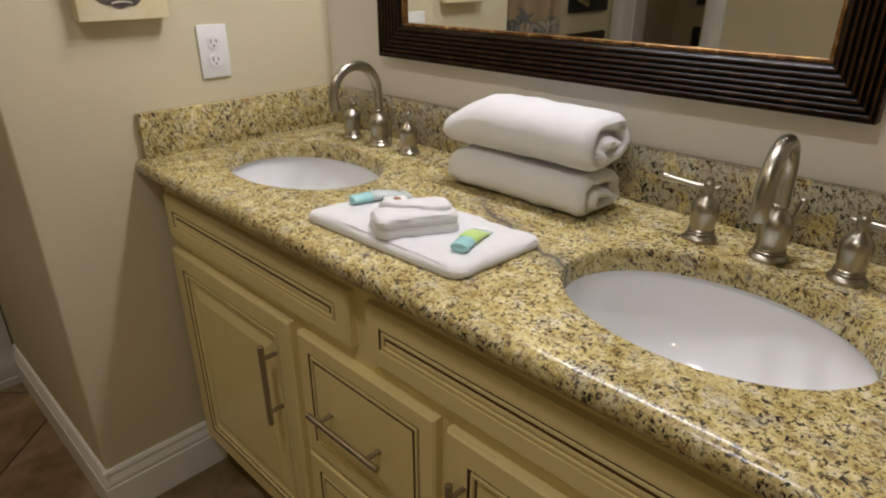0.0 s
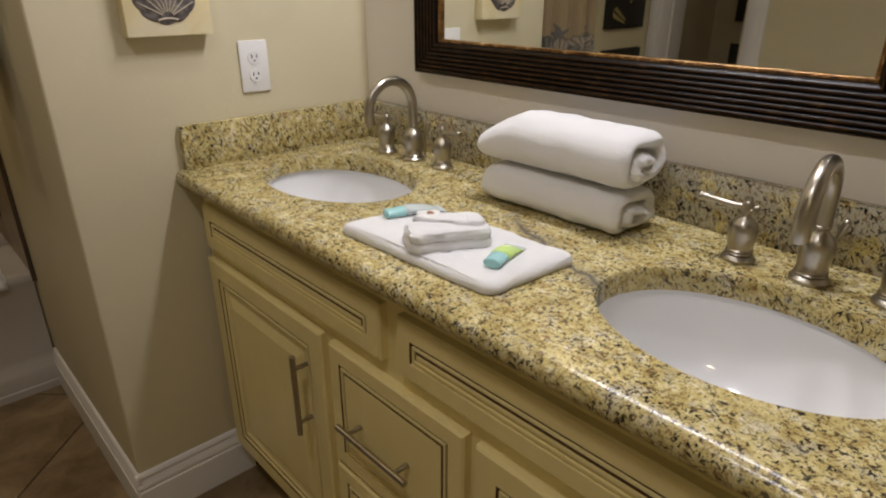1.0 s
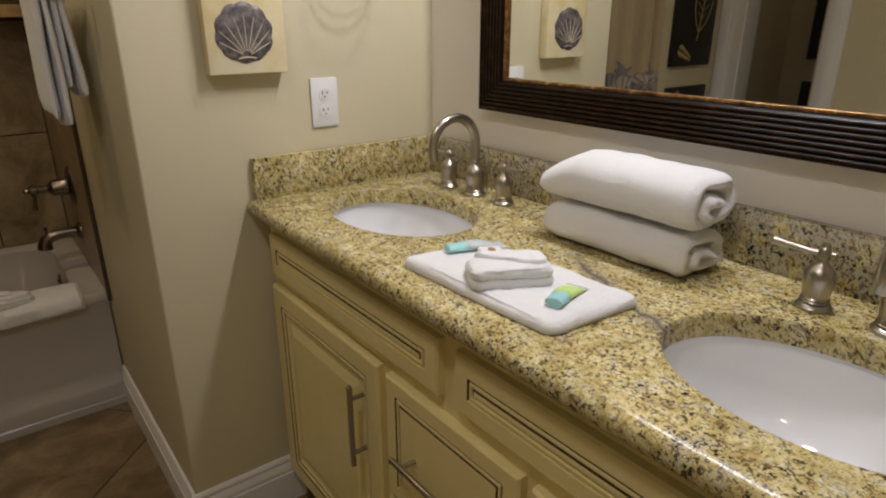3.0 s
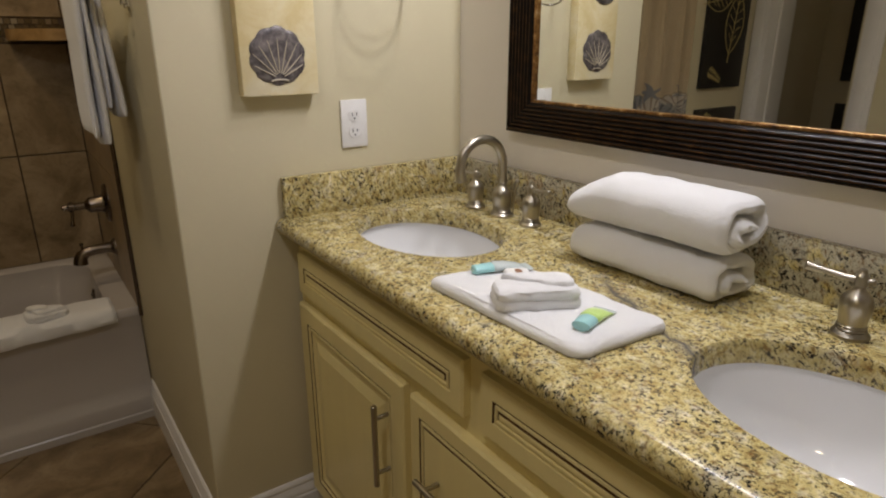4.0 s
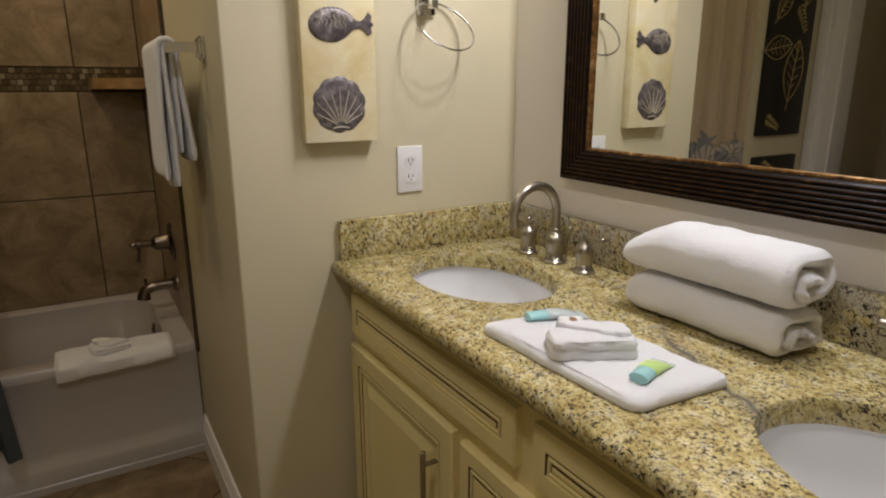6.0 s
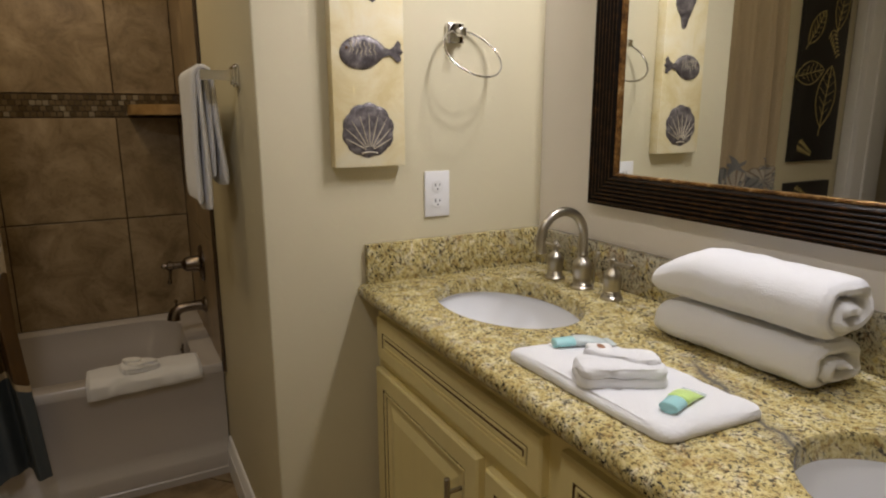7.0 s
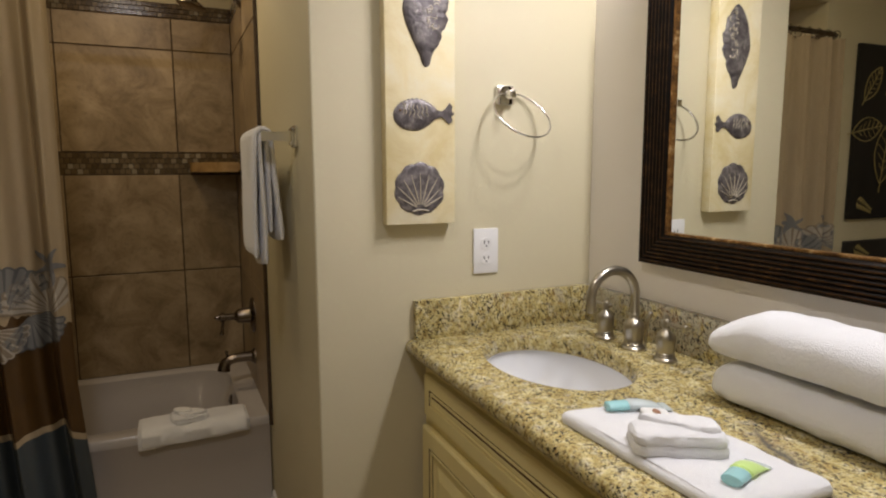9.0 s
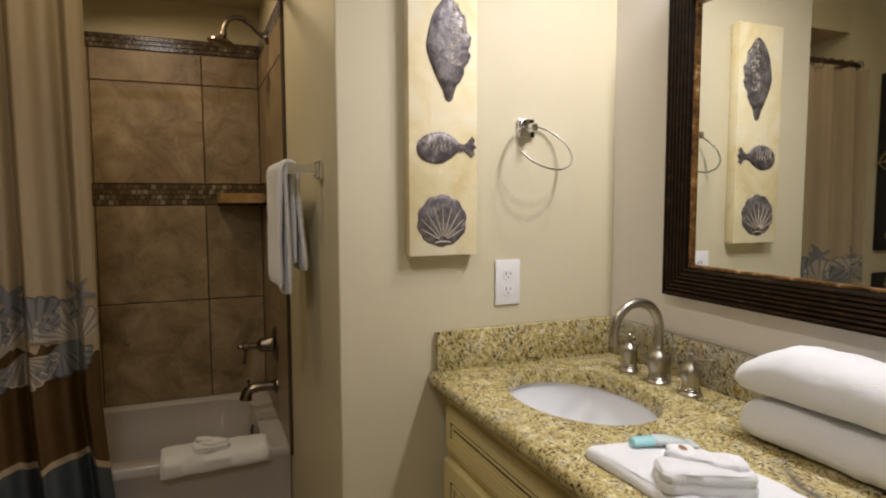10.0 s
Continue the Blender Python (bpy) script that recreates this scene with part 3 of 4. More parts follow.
for a in np.linspace(0, 2 * math.pi, 49):
    loop.append(c + 0.078 * (math.cos(a) * Vector((0.0, 0.99, -0.13)) + math.sin(a) * Vector((0.55, -0.05, -0.70))))
tube(bm, loop, 0.0028, 12, False)
part("hoop", recalc(bm), CHROME, ring)
tagged(ring, "chrome towel ring hanging empty on the wall", "towel ring")

# ---- sea-life wall panel ----
panel = empty("wall_art", Matrix.Translation((0.0, 0, 0)))
AY0, AY1, AZ0, AZ1 = -0.597, -0.424, 1.164, 1.80
part("board", recalc(solid(0.001, 0.033, AY0, AY1, AZ0, AZ1, 0.0025)), ARTGROUND, panel)


def relief(outline, height, cy, cz):
    """A low domed relief whose edge follows outline, on the board's face."""
    bm = bmesh.new()
    loops = []
    for s, h in ((1.0, 0.0), (0.985, 0.35), (0.93, 0.62), (0.8, 0.85), (0.55, 0.97), (0.25, 1.0)):
        loops.append([(0.0325 + height * h, cy + y * s, cz + z * s) for y, z in outline])
    return recalc(rings(bm, loops, False, True))


# scallop
out = []
for a in np.linspace(0, 2 * math.pi, 120, endpoint=False):
    up = a - math.pi / 2
    r = 0.061 * (1 + 0.07 * abs(math.sin(5.0 * a + 0.4)) - 0.02)
    y, z = r * math.cos(a), r * math.sin(a)
    if z < -0.045:
        z = -0.045 + (z + 0.045) * 0.8
        y *= 0.92
    out.append((y, z + 0.002))
shell = part("scallop", relief(out, 0.006, -0.5155, 1.243), PEWTER, panel, "pewter scallop shell relief")
bm = bmesh.new()
for k in range(9):
    a = math.radians(90 + (k - 4) * 15.5)
    pts = []
    for u in np.linspace(0, 1, 7):
        rr = 0.012 + 0.082 * u * (1 - 0.024 * (k - 4) ** 2)
        pts.append((0.0385 + 0.0015 * math.sin(u * 3.1) - 0.002 * u, -0.5155 + rr * math.cos(a) * (1.0), 1.199 + rr * math.sin(a)))
    tube(bm, pts, [0.0012, 0.0014, 0.0014, 0.0013, 0.0012, 0.001, 0.0006], 8)
tube(bm, [(0.038, -0.5155 + 0.022 * math.cos(a), 1.192 + 0.006 * math.sin(a)) for a in np.linspace(0.5, 2.64, 9)], 0.0018, 8)
part("ribs", recalc(bm), RIDGE, shell, "pale raised ribs")
# fish
out = []
for a in np.linspace(0, 2 * math.pi, 120, endpoint=False):
    c, v = math.cos(a), math.sin(a)
    z = 0.037 * v * (1 - 0.36 * max(0, c) ** 1.5) * (0.93 if v > 0 else 1.04) + (0.0012 * math.sin(a * 34) if v > 0.3 else 0)
    out.append((0.055 * math.copysign(abs(c) ** 0.92, c) - 0.0185, z + 0.004 * c))
fish = part("fish", relief(out, 0.007, -0.5055, 1.418), PEWTER, panel, "pewter fish relief")
bm = bmesh.new()
tail = [(0.026, 0.011), (0.045, 0.007), (0.055, 0.013), (0.066, 0.027), (0.073, 0.019), (0.071, 0.009), (0.078, 0.002), (0.07, -0.004), (0.073, -0.016), (0.064, -0.021), (0.053, -0.010), (0.045, -0.006), (0.026, -0.012)]
rings(bm, [[(x, -0.5055 + y, 1.418 + z) for y, z in tail] for x in (0.0328, 0.0365)])
part("tail", recalc(bm), PEWTER, fish)
bm = bmesh.new()
for k in range(6):
    y0, z0 = -0.553 + k * 0.0105, 1.441 - 0.001 * k
    drop = 0.034 - 0.003 * abs(k - 2)
    tube(bm, [(0.0398, y0 + 0.0022 * math.sin(11 * u + k) + 0.003 * u, z0 - drop * u) for u in np.linspace(0, 1, 14)], [0.0004] + [0.001 + 0.0003 * math.sin(q) for q in range(12)] + [0.0004], 6)
tube(bm, [(0.039, -0.561 + 0.007 * math.cos(a), 1.428 + 0.016 * math.sin(a)) for a in np.linspace(-0.9, 0.9, 8)], 0.0009, 6)
part("scales", recalc(bm), RIDGE, fish)
bm = bmesh.new()
lathe(bm, [(0.0035, 0), (0.0035, 0.001), (0.002, 0.002)], (0, 0, 0), 12)
bm.transform(Matrix.Translation((0.037, -0.563, 1.424)) @ Matrix.Rotation(radians(90), 4, "Y"))
part("eye", recalc(bm), GLAZE, fish)
# conch


def conch_half(h):
    if h < 0.03:
        return 0.008 * (h / 0.03) ** 0.5
    if h < 0.11:
        return 0.008 + 0.005 * (h - 0.03) / 0.08
    if h < 0.52:
        t = (h - 0.11) / 0.41
        return 0.013 + 0.037 * (1.6 * t - 0.6 * t * t)
    return 0.050 * max(0.0, 1 - ((h - 0.52) / 0.48) ** 1.9) ** 0.7


out = [(1.12 * conch_half(h) * (1 + 0.07 * math.sin(h * 33) + 0.03 * math.sin(h * 71)) + 0.004, -0.118 + 0.24 * h) for h in np.linspace(0, 1, 72)]
out += [(-1.1 * conch_half(h) * (1 + 0.025 * math.sin(h * 15 + 1)) + 0.004, -0.118 + 0.24 * h) for h in np.linspace(0.99, 0, 56)]
conch = part("conch", relief(out, 0.008, -0.502, 1.640), PEWTER, panel, "pewter conch shell relief")
bm = bmesh.new()
rnd = random.Random(11)
for k in range(22):
    z0 = 1.742 - k * 0.0064
    wide = 0.032 * (1 - 0.55 * k / 21)
    y0 = -0.486 + wide * (rnd.random() - 0.35)
    size, spin, span = rnd.uniform(0.004, 0.009), rnd.uniform(0, 6.28), rnd.uniform(2.2, 5.2)
    tube(bm, [(0.0404, y0 + size * math.cos(spin + a), z0 + 0.8 * size * math.sin(spin + a)) for a in np.linspace(0, span, 9)], [0.0004, 0.0009, 0.0012, 0.0014, 0.0014, 0.0014, 0.0012, 0.0009, 0.0004], 6)
part("whorls", recalc(bm), RIDGE, conch)
tagged(panel, "tall cream plaster wall panel with pewter sea-life reliefs", "wall art")

# ---- rolled towels ----


def towel_roll(name, x0, x1, yc, z0, a, b, turns, seed, tilt=0.0, left=0.5, reach=0.25, shape=2.6):
    """A bath towel rolled into a thick flattened spiral that lies along x; its folded end falls away to the left height."""
    steps = 150
    th = b * 0.235
    mid = []
    for k in range(steps):
        u = k / (steps - 1)
        ang = -math.pi * 0.42 - 2 * math.pi * turns * u
        shrink = 1 - 0.80 * u
        sy = (a - th) * shrink + 0.002
        sz = (b - th) * shrink + 0.001
        c, s = math.cos(ang), math.sin(ang)
        r = (abs(c) ** shape + abs(s) ** shape) ** (-1 / shape)
        mid.append((sy * r * c - 0.012 * u, max(sz * r * s, -0.88 * (b - th)) - 0.012 * u))
    outer, inner = [], []
    for k in range(steps):
        p0, p1 = mid[max(k - 1, 0)], mid[min(k + 1, steps - 1)]
        dy, dz = p1[0] - p0[0], p1[1] - p0[1]
        ln = math.hypot(dy, dz) or 1
        ny, nz = dz / ln, -dy / ln
        w = th * (0.95 + 0.07 * math.sin(k * 0.21 + seed)) * (1 - 0.55 * max(0, 1 - min(k, steps - 1 - k) / 7) ** 2)
        outer.append((mid[k][0] - ny * w, mid[k][1] - nz * w))
        inner.append((mid[k][0] + ny * w, mid[k][1] + nz * w))
    loop = outer + inner[::-1]
    n = len(loop)
    low = min(z for _, z in loop)
    bm = bmesh.new()
    xs = [0.0, 0.004, 0.011, 0.022, 0.036] + list(np.linspace(0.06, 0.93, 34)) + [0.95, 0.964, 0.978, 0.989, 0.996, 1.0]
    rows = []
    for x in xs:
        e = min(x, 1 - x)
        pinch = 1 - 0.72 * max(0, 1 - e / 0.042) ** 2
        fall = left + (1 - left) * min(1, x / reach) ** 0.85
        row = []
        for i, (y, z) in enumerate(loop):
            k = i if i < steps else 2 * steps - 1 - i
            my, mz = mid[k]
            y2, z2 = my + (y - my) * pinch, mz + (z - mz) * pinch
            h = (z2 - low) * fall * (1 - 0.05 * max(0, (x - 0.8) / 0.2) ** 2)
            big = noise.noise(Vector((x * 3.1, y * 14, z * 14 + seed * 3.1)))
            mild = noise.noise(Vector((x * 11, y * 34, z * 34 + seed)))
            fine = noise.noise(Vector((x * 40, y * 90, z * 90 + seed)))
            out = (k / steps) * 0.016 - 0.007 * noise.noise(Vector((k * 0.07, seed, 0)))
            px = x0 + (x1 - x0) * x + (out * (x - 0.85) / 0.15 if x > 0.85 else 0)
            lump = min(1, h / 0.012)
            row.append((px, yc + y2 + 0.0035 * big + 0.0018 * mild + tilt * (x - 0.5), z0 + h + lump * (0.0042 * big + 0.0022 * mild + 0.0009 * fine)))
        rows.append(row)
    rings(bm, rows, False, False)
    for v in ([bm.verts.new(p) for p in rows[0]], [bm.verts.new(p) for p in rows[-1]]):
        for k in range(steps - 1):
            bm.faces.new((v[k], v[k + 1], v[n - 2 - k], v[n - 1 - k]))
    bmesh.ops.remove_doubles(bm, verts=bm.verts[:], dist=0.00005)
    return part(name, recalc(bm), TERRY)


t1 = towel_roll("rolled_towel", 0.592, 0.889, -0.110, H + 0.001, 0.079, 0.044, 1.7, 3, 0.0, 0.86, 0.1, 3.2)
tagged(t1, "white terry bath towel rolled on the granite countertop", "towel", "rolled towels")
t2 = towel_roll("rolled_towel", 0.583, 0.896, -0.114, H + 0.078, 0.080, 0.0565, 1.6, 8, 0.004, 0.55, 0.27, 2.6)
tagged(t2, "white terry bath towel rolled on top of another", "towel", "rolled towels")


# ---- folded cloths and toiletries ----


def cushion(corners, z0, thick, seed, layers=1, nx=26, ny=20, soft=0.012):
    """A folded cloth: a soft slab over four corners, with the folds' layers showing at its edge."""
    a, b, c, d = [Vector((p[0], p[1], 0)) for p in corners]
    bm = bmesh.new()
    prof = []
    for k in range(layers):
        for t in (-80, -45, 0, 45, 80) if k else (-28, -8, 15, 45, 80):
            low = -0.985 if k else math.sin(radians(-28))
            z = (k + (math.sin(radians(t)) - low) / (0.985 - low)) / layers
            prof.append((soft * (1 - math.cos(radians(t))) + 0.0012 * (k % 2), z * 0.86))
    grid = lambda u, v: a.lerp(b, u).lerp(d.lerp(c, u), v)
    ru = min(0.45, 0.020 / (b - a).length)
    rv = min(0.45, 0.020 / (d - a).length)
    edge = [(u, 0) for u in np.linspace(ru, 1 - ru, nx)]
    for cu, cv, a0, line in ((1 - ru, rv, -90, [(1, v) for v in np.linspace(rv, 1 - rv, ny)]), (1 - ru, 1 - rv, 0, [(u, 1) for u in np.linspace(1 - ru, ru, nx)]),
                             (ru, 1 - rv, 90, [(0, v) for v in np.linspace(1 - rv, rv, ny)]), (ru, rv, 180, [])):
        edge += [(cu + ru * math.cos(radians(a0 + t)), cv + rv * math.sin(radians(a0 + t))) for t in (15, 30, 45, 60, 75)]
        edge += line
    centre = grid(0.5, 0.5)
    loops = []

    def lift(p, h):
        w = noise.noise(Vector((p.x * 14, p.y * 14, seed))) * 0.0045 + noise.noise(Vector((p.x * 50, p.y * 50, seed + 4))) * 0.0014
        return z0 + h * thick + (w if h > 0.5 else 0)

    for inset, h in prof:
        row = []
        for u, v in edge:
            p = grid(u, v)
            q = p + (centre - p).normalized() * inset
            q += (centre - p).normalized() * (0.0045 * noise.noise(Vector((u * 5, v * 5, seed))) + 0.0016 * noise.noise(Vector((u * 19, v * 19, seed))))
            row.append((q.x, q.y, lift(q, h)))
        loops.append(row)
    for s, full in ((0.92, 0.91), (0.84, 0.96), (0.74, 0.99), (0.62, 1.0), (0.5, 1.0), (0.33, 1.0), (0.16, 1.0), (0.02, 1.0)):
        row = []
        for u, v in edge:
            p = grid(u, v)
            q = centre + (p - centre) * s
            row.append((q.x, q.y, lift(q, full)))
        loops.append(row)
    rings(bm, loops, True, True)
    return recalc(bm)


c1 = part("folded_towel", cushion([(0.556, -0.487), (0.893, -0.476), (0.905, -0.298), (0.580, -0.312)], H + 0.001, 0.018, 5, 1), TERRY)
tagged(c1, "white hand towel folded flat on the granite countertop", "towel")
c2 = part("washcloth", cushion([(0.742, -0.487), (0.806, -0.372), (0.748, -0.338), (0.676, -0.447)], H + 0.0185, 0.030, 9, 2, 18, 18, 0.005), TERRY)
tagged(c2, "white folded washcloth lying on the hand towel", "washcloth")


def make_tube(name, p0, p1, z, cap_mat, body_mat, label, cap_part=0.36):
    """A small toiletry tube lying flat: a cap, a round shoulder and a body that flattens to a crimp."""
    p0, p1 = Vector((*p0, z)), Vector((*p1, z))
    d = (p1 - p0).normalized()
    L = (p1 - p0).length
    s = Vector((-d.y, d.x, 0))
    t = empty(name, Matrix.Translation(p0))

    def sec(u, w, h):
        c = d * (u * L)
        return [c + s * (w * math.cos(a)) + Vector((0, 0, 0.78 * h * (1 + math.sin(a)))) for a in np.linspace(0, 2 * math.pi, 20, endpoint=False)]

    bm = bmesh.new()
    rings(bm, [sec(0.0, 0.011, 0.0075), sec(0.02, 0.0135, 0.009), sec(cap_part - 0.02, 0.0145, 0.0098), sec(cap_part, 0.0135, 0.0095)])
    part("cap", recalc(bm), cap_mat, t)
    bm = bmesh.new()
    rings(bm, [sec(cap_part, 0.0125, 0.009), sec(cap_part + 0.04, 0.0155, 0.0105), sec(0.6, 0.016, 0.0098), sec(0.85, 0.0168, 0.006), sec(0.97, 0.0172, 0.002), sec(1.0, 0.0172, 0.0014)])
    part("body", recalc(bm), body_mat, t)
    bm = bmesh.new()
    rings(bm, [sec(0.999, 0.0165, 0.0013), sec(1.0, 0.0174, 0.0016), sec(1.1, 0.0172, 0.0016), sec(1.11, 0.0165, 0.001)])
    part("crimp", recalc(bm), CLEARISH, t)
    return tagged(t, label, "toiletry tube", "hotel toiletries")


make_tube("toiletry_tube", (0.856, -0.434), (0.831, -0.358), H + 0.0185, AQUA, LIME, "small aqua capped lime green toiletry tube on the towel")
make_tube("toiletry_tube", (0.598, -0.418), (0.625, -0.325), H + 0.0195, AQUA, CLEARISH, "small aqua capped milky toiletry tube on the towel")

soap = empty("wrapped_soap", Matrix.Translation((0.662, -0.372, H + 0.020)))
soap.rotation_euler = (0, radians(-9), radians(-32))
bm = recalc(solid(-0.031, 0.031, -0.021, 0.021, 0.0, 0.013, 0.0055, 3))
part("wrapper", bm, PAPER, soap)
bm = bmesh.new()
rings(bm, [[(0.018 * math.cos(a) * s, 0.006 * math.sin(a) * s, z) for a in np.linspace(0, 2 * math.pi, 18, endpoint=False)] for s, z in ((1, 0.0128), (0.98, 0.0136))])
part("print", recalc(bm), PRINT, soap, "brown printed mark")
tagged(soap, "small paper wrapped hotel soap leaning on the washcloth", "soap", "hotel toiletries")
part("flap", cushion([(0.690, -0.447), (0.796, -0.382), (0.752, -0.343), (0.708, -0.402)], H + 0.0450, 0.010, 27, 1, 14, 14, 0.004), TERRY, c2)

# ---- towel bar with towel ----
bar = empty("towel_bar", Matrix.Translation((-0.175, CORNER, 1.372)))
for dx in (0, -0.46):
    bm = solid(dx - 0.024, dx + 0.024, -0.008, -0.001, -0.026, 0.026, 0.002)
    box(bm, dx - 0.020, dx + 0.020, -0.0145, -0.0075, -0.021, 0.021, 0.0025)
    part("mount", recalc(bm), CHROME, bar)
    bm = bmesh.new()
    rings(bm, [[(dx + w * x, -y, h * z) for x, z in ((-1, -1), (1, -1), (1, 1), (-1, 1))] for y, w, h in ((0.009, 0.017, 0.017), (0.02, 0.010, 0.012), (0.055, 0.008, 0.010), (0.079, 0.010, 0.012), (0.084, 0.009, 0.011))])
    bmesh.ops.bevel(bm, geom=bm.edges[:], offset=0.0012, segments=2, affect="EDGES")
    part("post", recalc(bm), CHROME, bar)
part("rail", recalc(solid(-0.46, 0.0, -0.078, -0.064, -0.008, 0.008, 0.002)), CHROME, bar)
tagged(bar, "chrome towel bar fixed to the wall end", "towel bar")


def hanging_towel(xa, xb, yc, ztop):
    """A thick towel folded lengthwise and draped over the rail, two folds on each side of it."""
    towel = empty("hanging_towel", Matrix.Translation((0, 0, 0)))
    ns = 60
    xs = [0.0, 0.008, 0.022, 0.045] + list(np.linspace(0.08, 0.92, 16)) + [0.955, 0.978, 0.992, 1.0]
    # offset from the rail, thickness, front drop, back drop, front and back flare, seed
    for off, th, fd, bd, ff, bf, seed in ((0.008, 0.006, 0.318, 0.238, 0.006, 0.02, 1.0), (0.0195, 0.0075, 0.302, 0.258, 0.02, 0.045, 5.0)):
        bm = bmesh.new()
        loops = []
        for u in xs:
            e = min(u, 1 - u)
            pinch = 1 - 0.7 * max(0, 1 - e / 0.045) ** 2
            line = []
            fl = fd + 0.012 * noise.noise(Vector((u * 2.3, seed, 0)))
            bl = bd + 0.012 * noise.noise(Vector((u * 2.3, seed, 4)))
            total = fl + bl + math.pi * off
            for k in range(ns):
                s = total * k / (ns - 1)
                if s < fl:
                    g, side = fl - s, -1
                    y, z = -off, ztop - g
                elif s < fl + math.pi * off:
                    a = (s - fl) / off
                    g, side, y, z = 0, 0, -off * math.cos(a), ztop + off * math.sin(a)
                else:
                    g, side = s - fl - math.pi * off, 1
                    y, z = off, ztop - g
                grow = min(1, g * 5)
                y += side * g * (ff if side < 0 else bf)
                y += grow * 0.006 * math.sin(u * 9 + seed + g * 5 + side)
                x = xa + (xb - xa) * u + grow * (0.008 * math.sin(g * 9 + seed * 2 + side) + 0.05 * g * (1 if side < 0 else 0.4))
                line.append((x, yc + y, z))
            up, low = [], []
            for k, p in enumerate(line):
                q0, q1 = line[max(k - 1, 0)], line[min(k + 1, ns - 1)]
                dy, dz = q1[1] - q0[1], q1[2] - q0[2]
                l = math.hypot(dy, dz) or 1
                w = th * pinch * (0.5 if k in (0, ns - 1) else 0.85 if k in (1, ns - 2) else 1) * (1 + 0.16 * noise.noise(Vector((u * 4, k * 0.13, seed))))
                up.append((p[0], p[1] - w * dz / l, p[2] + w * dy / l))
                low.append((p[0], p[1] + w * dz / l, p[2] - w * dy / l))
            loops.append(up + low[::-1])
        rings(bm, loops, False, False)
        for row in (loops[0], loops[-1]):
            v = [bm.verts.new(p) for p in row]
            for k in range(ns - 1):
                bm.faces.new((v[k], v[k + 1], v[2 * ns - 2 - k], v[2 * ns - 1 - k]))
        bmesh.ops.remove_doubles(bm, verts=bm.verts[:], dist=0.00005)
        part("fold", recalc(bm), TERRY, towel)
    return towel


ht = hanging_towel(-0.225, -0.50, CORNER - 0.071, 1.374)
tagged(ht, "white terry hand towel draped over the chrome bar", "towel")

# ---- bathtub ----
RIM = 0.425


def make_tub():
    tub = empty("bathtub", Matrix.Translation((0, 0, 0)))
    y0, y1 = ENDY + 0.003, CORNER - 0.004
    x0, x1 = BACKX + 0.003, TUBX
    bm = bmesh.new()
    n = 96

    def rrect(ax0, ax1, ay0, ay1, r, z):
        pts = []
        per = n // 4
        for cx, cy, a0 in ((ax1 - r, ay1 - r, 0), (ax0 + r, ay1 - r, 90), (ax0 + r, ay0 + r, 180), (ax1 - r, ay0 + r, 270)):
            for k in range(per):
                a = radians(a0 + 90 * k / (per - 1))
                pts.append((cx + r * math.cos(a), cy + r * math.sin(a), z))
        return pts

    L = []
    L.append(rrect(x0, x1, y0, y1, 0.004, RIM - 0.03))
    L.append(rrect(x0, x1, y0, y1, 0.006, RIM - 0.008))
    L.append(rrect(x0 + 0.004, x1 - 0.006, y0 + 0.004, y1 - 0.004, 0.008, RIM))
    L.append(rrect(x0 + 0.05, x1 - 0.075, y0 + 0.06, y1 - 0.075, 0.13, RIM))
    L.append(rrect(x0 + 0.06, x1 - 0.087, y0 + 0.07, y1 - 0.086, 0.13, RIM - 0.008))
    L.append(rrect(x0 + 0.07, x1 - 0.098, y0 + 0.085, y1 - 0.095, 0.13, RIM - 0.09))
    L.append(rrect(x0 + 0.078, x1 - 0.105, y0 + 0.1, y1 - 0.1, 0.13, RIM - 0.1))
    L.append(rrect(x0 + 0.10, x1 - 0.12, y0 + 0.17, y1 - 0.12, 0.13, RIM - 0.24))
    L.append(rrect(x0 + 0.14, x1 - 0.16, y0 + 0.24, y1 - 0.16, 0.12, RIM - 0.32))
    L.append(rrect(x0 + 0.3, x1 - 0.3, y0 + 0.5, y1 - 0.4, 0.02, RIM - 0.325))
    rings(bm, L, False, True)
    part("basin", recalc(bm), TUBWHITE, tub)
    # apron with a stepped foot
    bm = bmesh.new()
    prof = [(x1 - 0.03, RIM - 0.02), (x1 - 0.001, RIM - 0.02), (x1 - 0.002, RIM - 0.035), (x1 - 0.014, RIM - 0.06), (x1 - 0.018, 0.13), (x1 - 0.014, 0.105), (x1 - 0.002, 0.085), (x1 + 0.002, 0.075), (x1 + 0.002, 0.03), (x1 + 0.006, 0.025), (x1 + 0.006, 0.0), (x1 - 0.03, 0.0)]
    rings(bm, [[(x, y, z) for x, z in prof] for y in np.linspace(y0, y1, 8)])
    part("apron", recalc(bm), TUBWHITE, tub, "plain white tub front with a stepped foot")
    bm = bmesh.new()
    lathe(bm, [(0.024, 0), (0.024, 0.004), (0.02, 0.007), (0.006, 0.009), (0.004, 0.012)], (0, 0, 0), 20)
    bm.transform(Matrix.Translation(((x0 + x1) / 2, y1 - 0.099, RIM - 0.055)) @ Matrix.Rotation(radians(84), 4, "X"))
    part("overflow_plate", recalc(bm), BRONZE, tub, "dark metal overflow plate")
    return tagged(tub, "white built-in bathtub with apron in the tiled alcove", "bathtub")


make_tub()


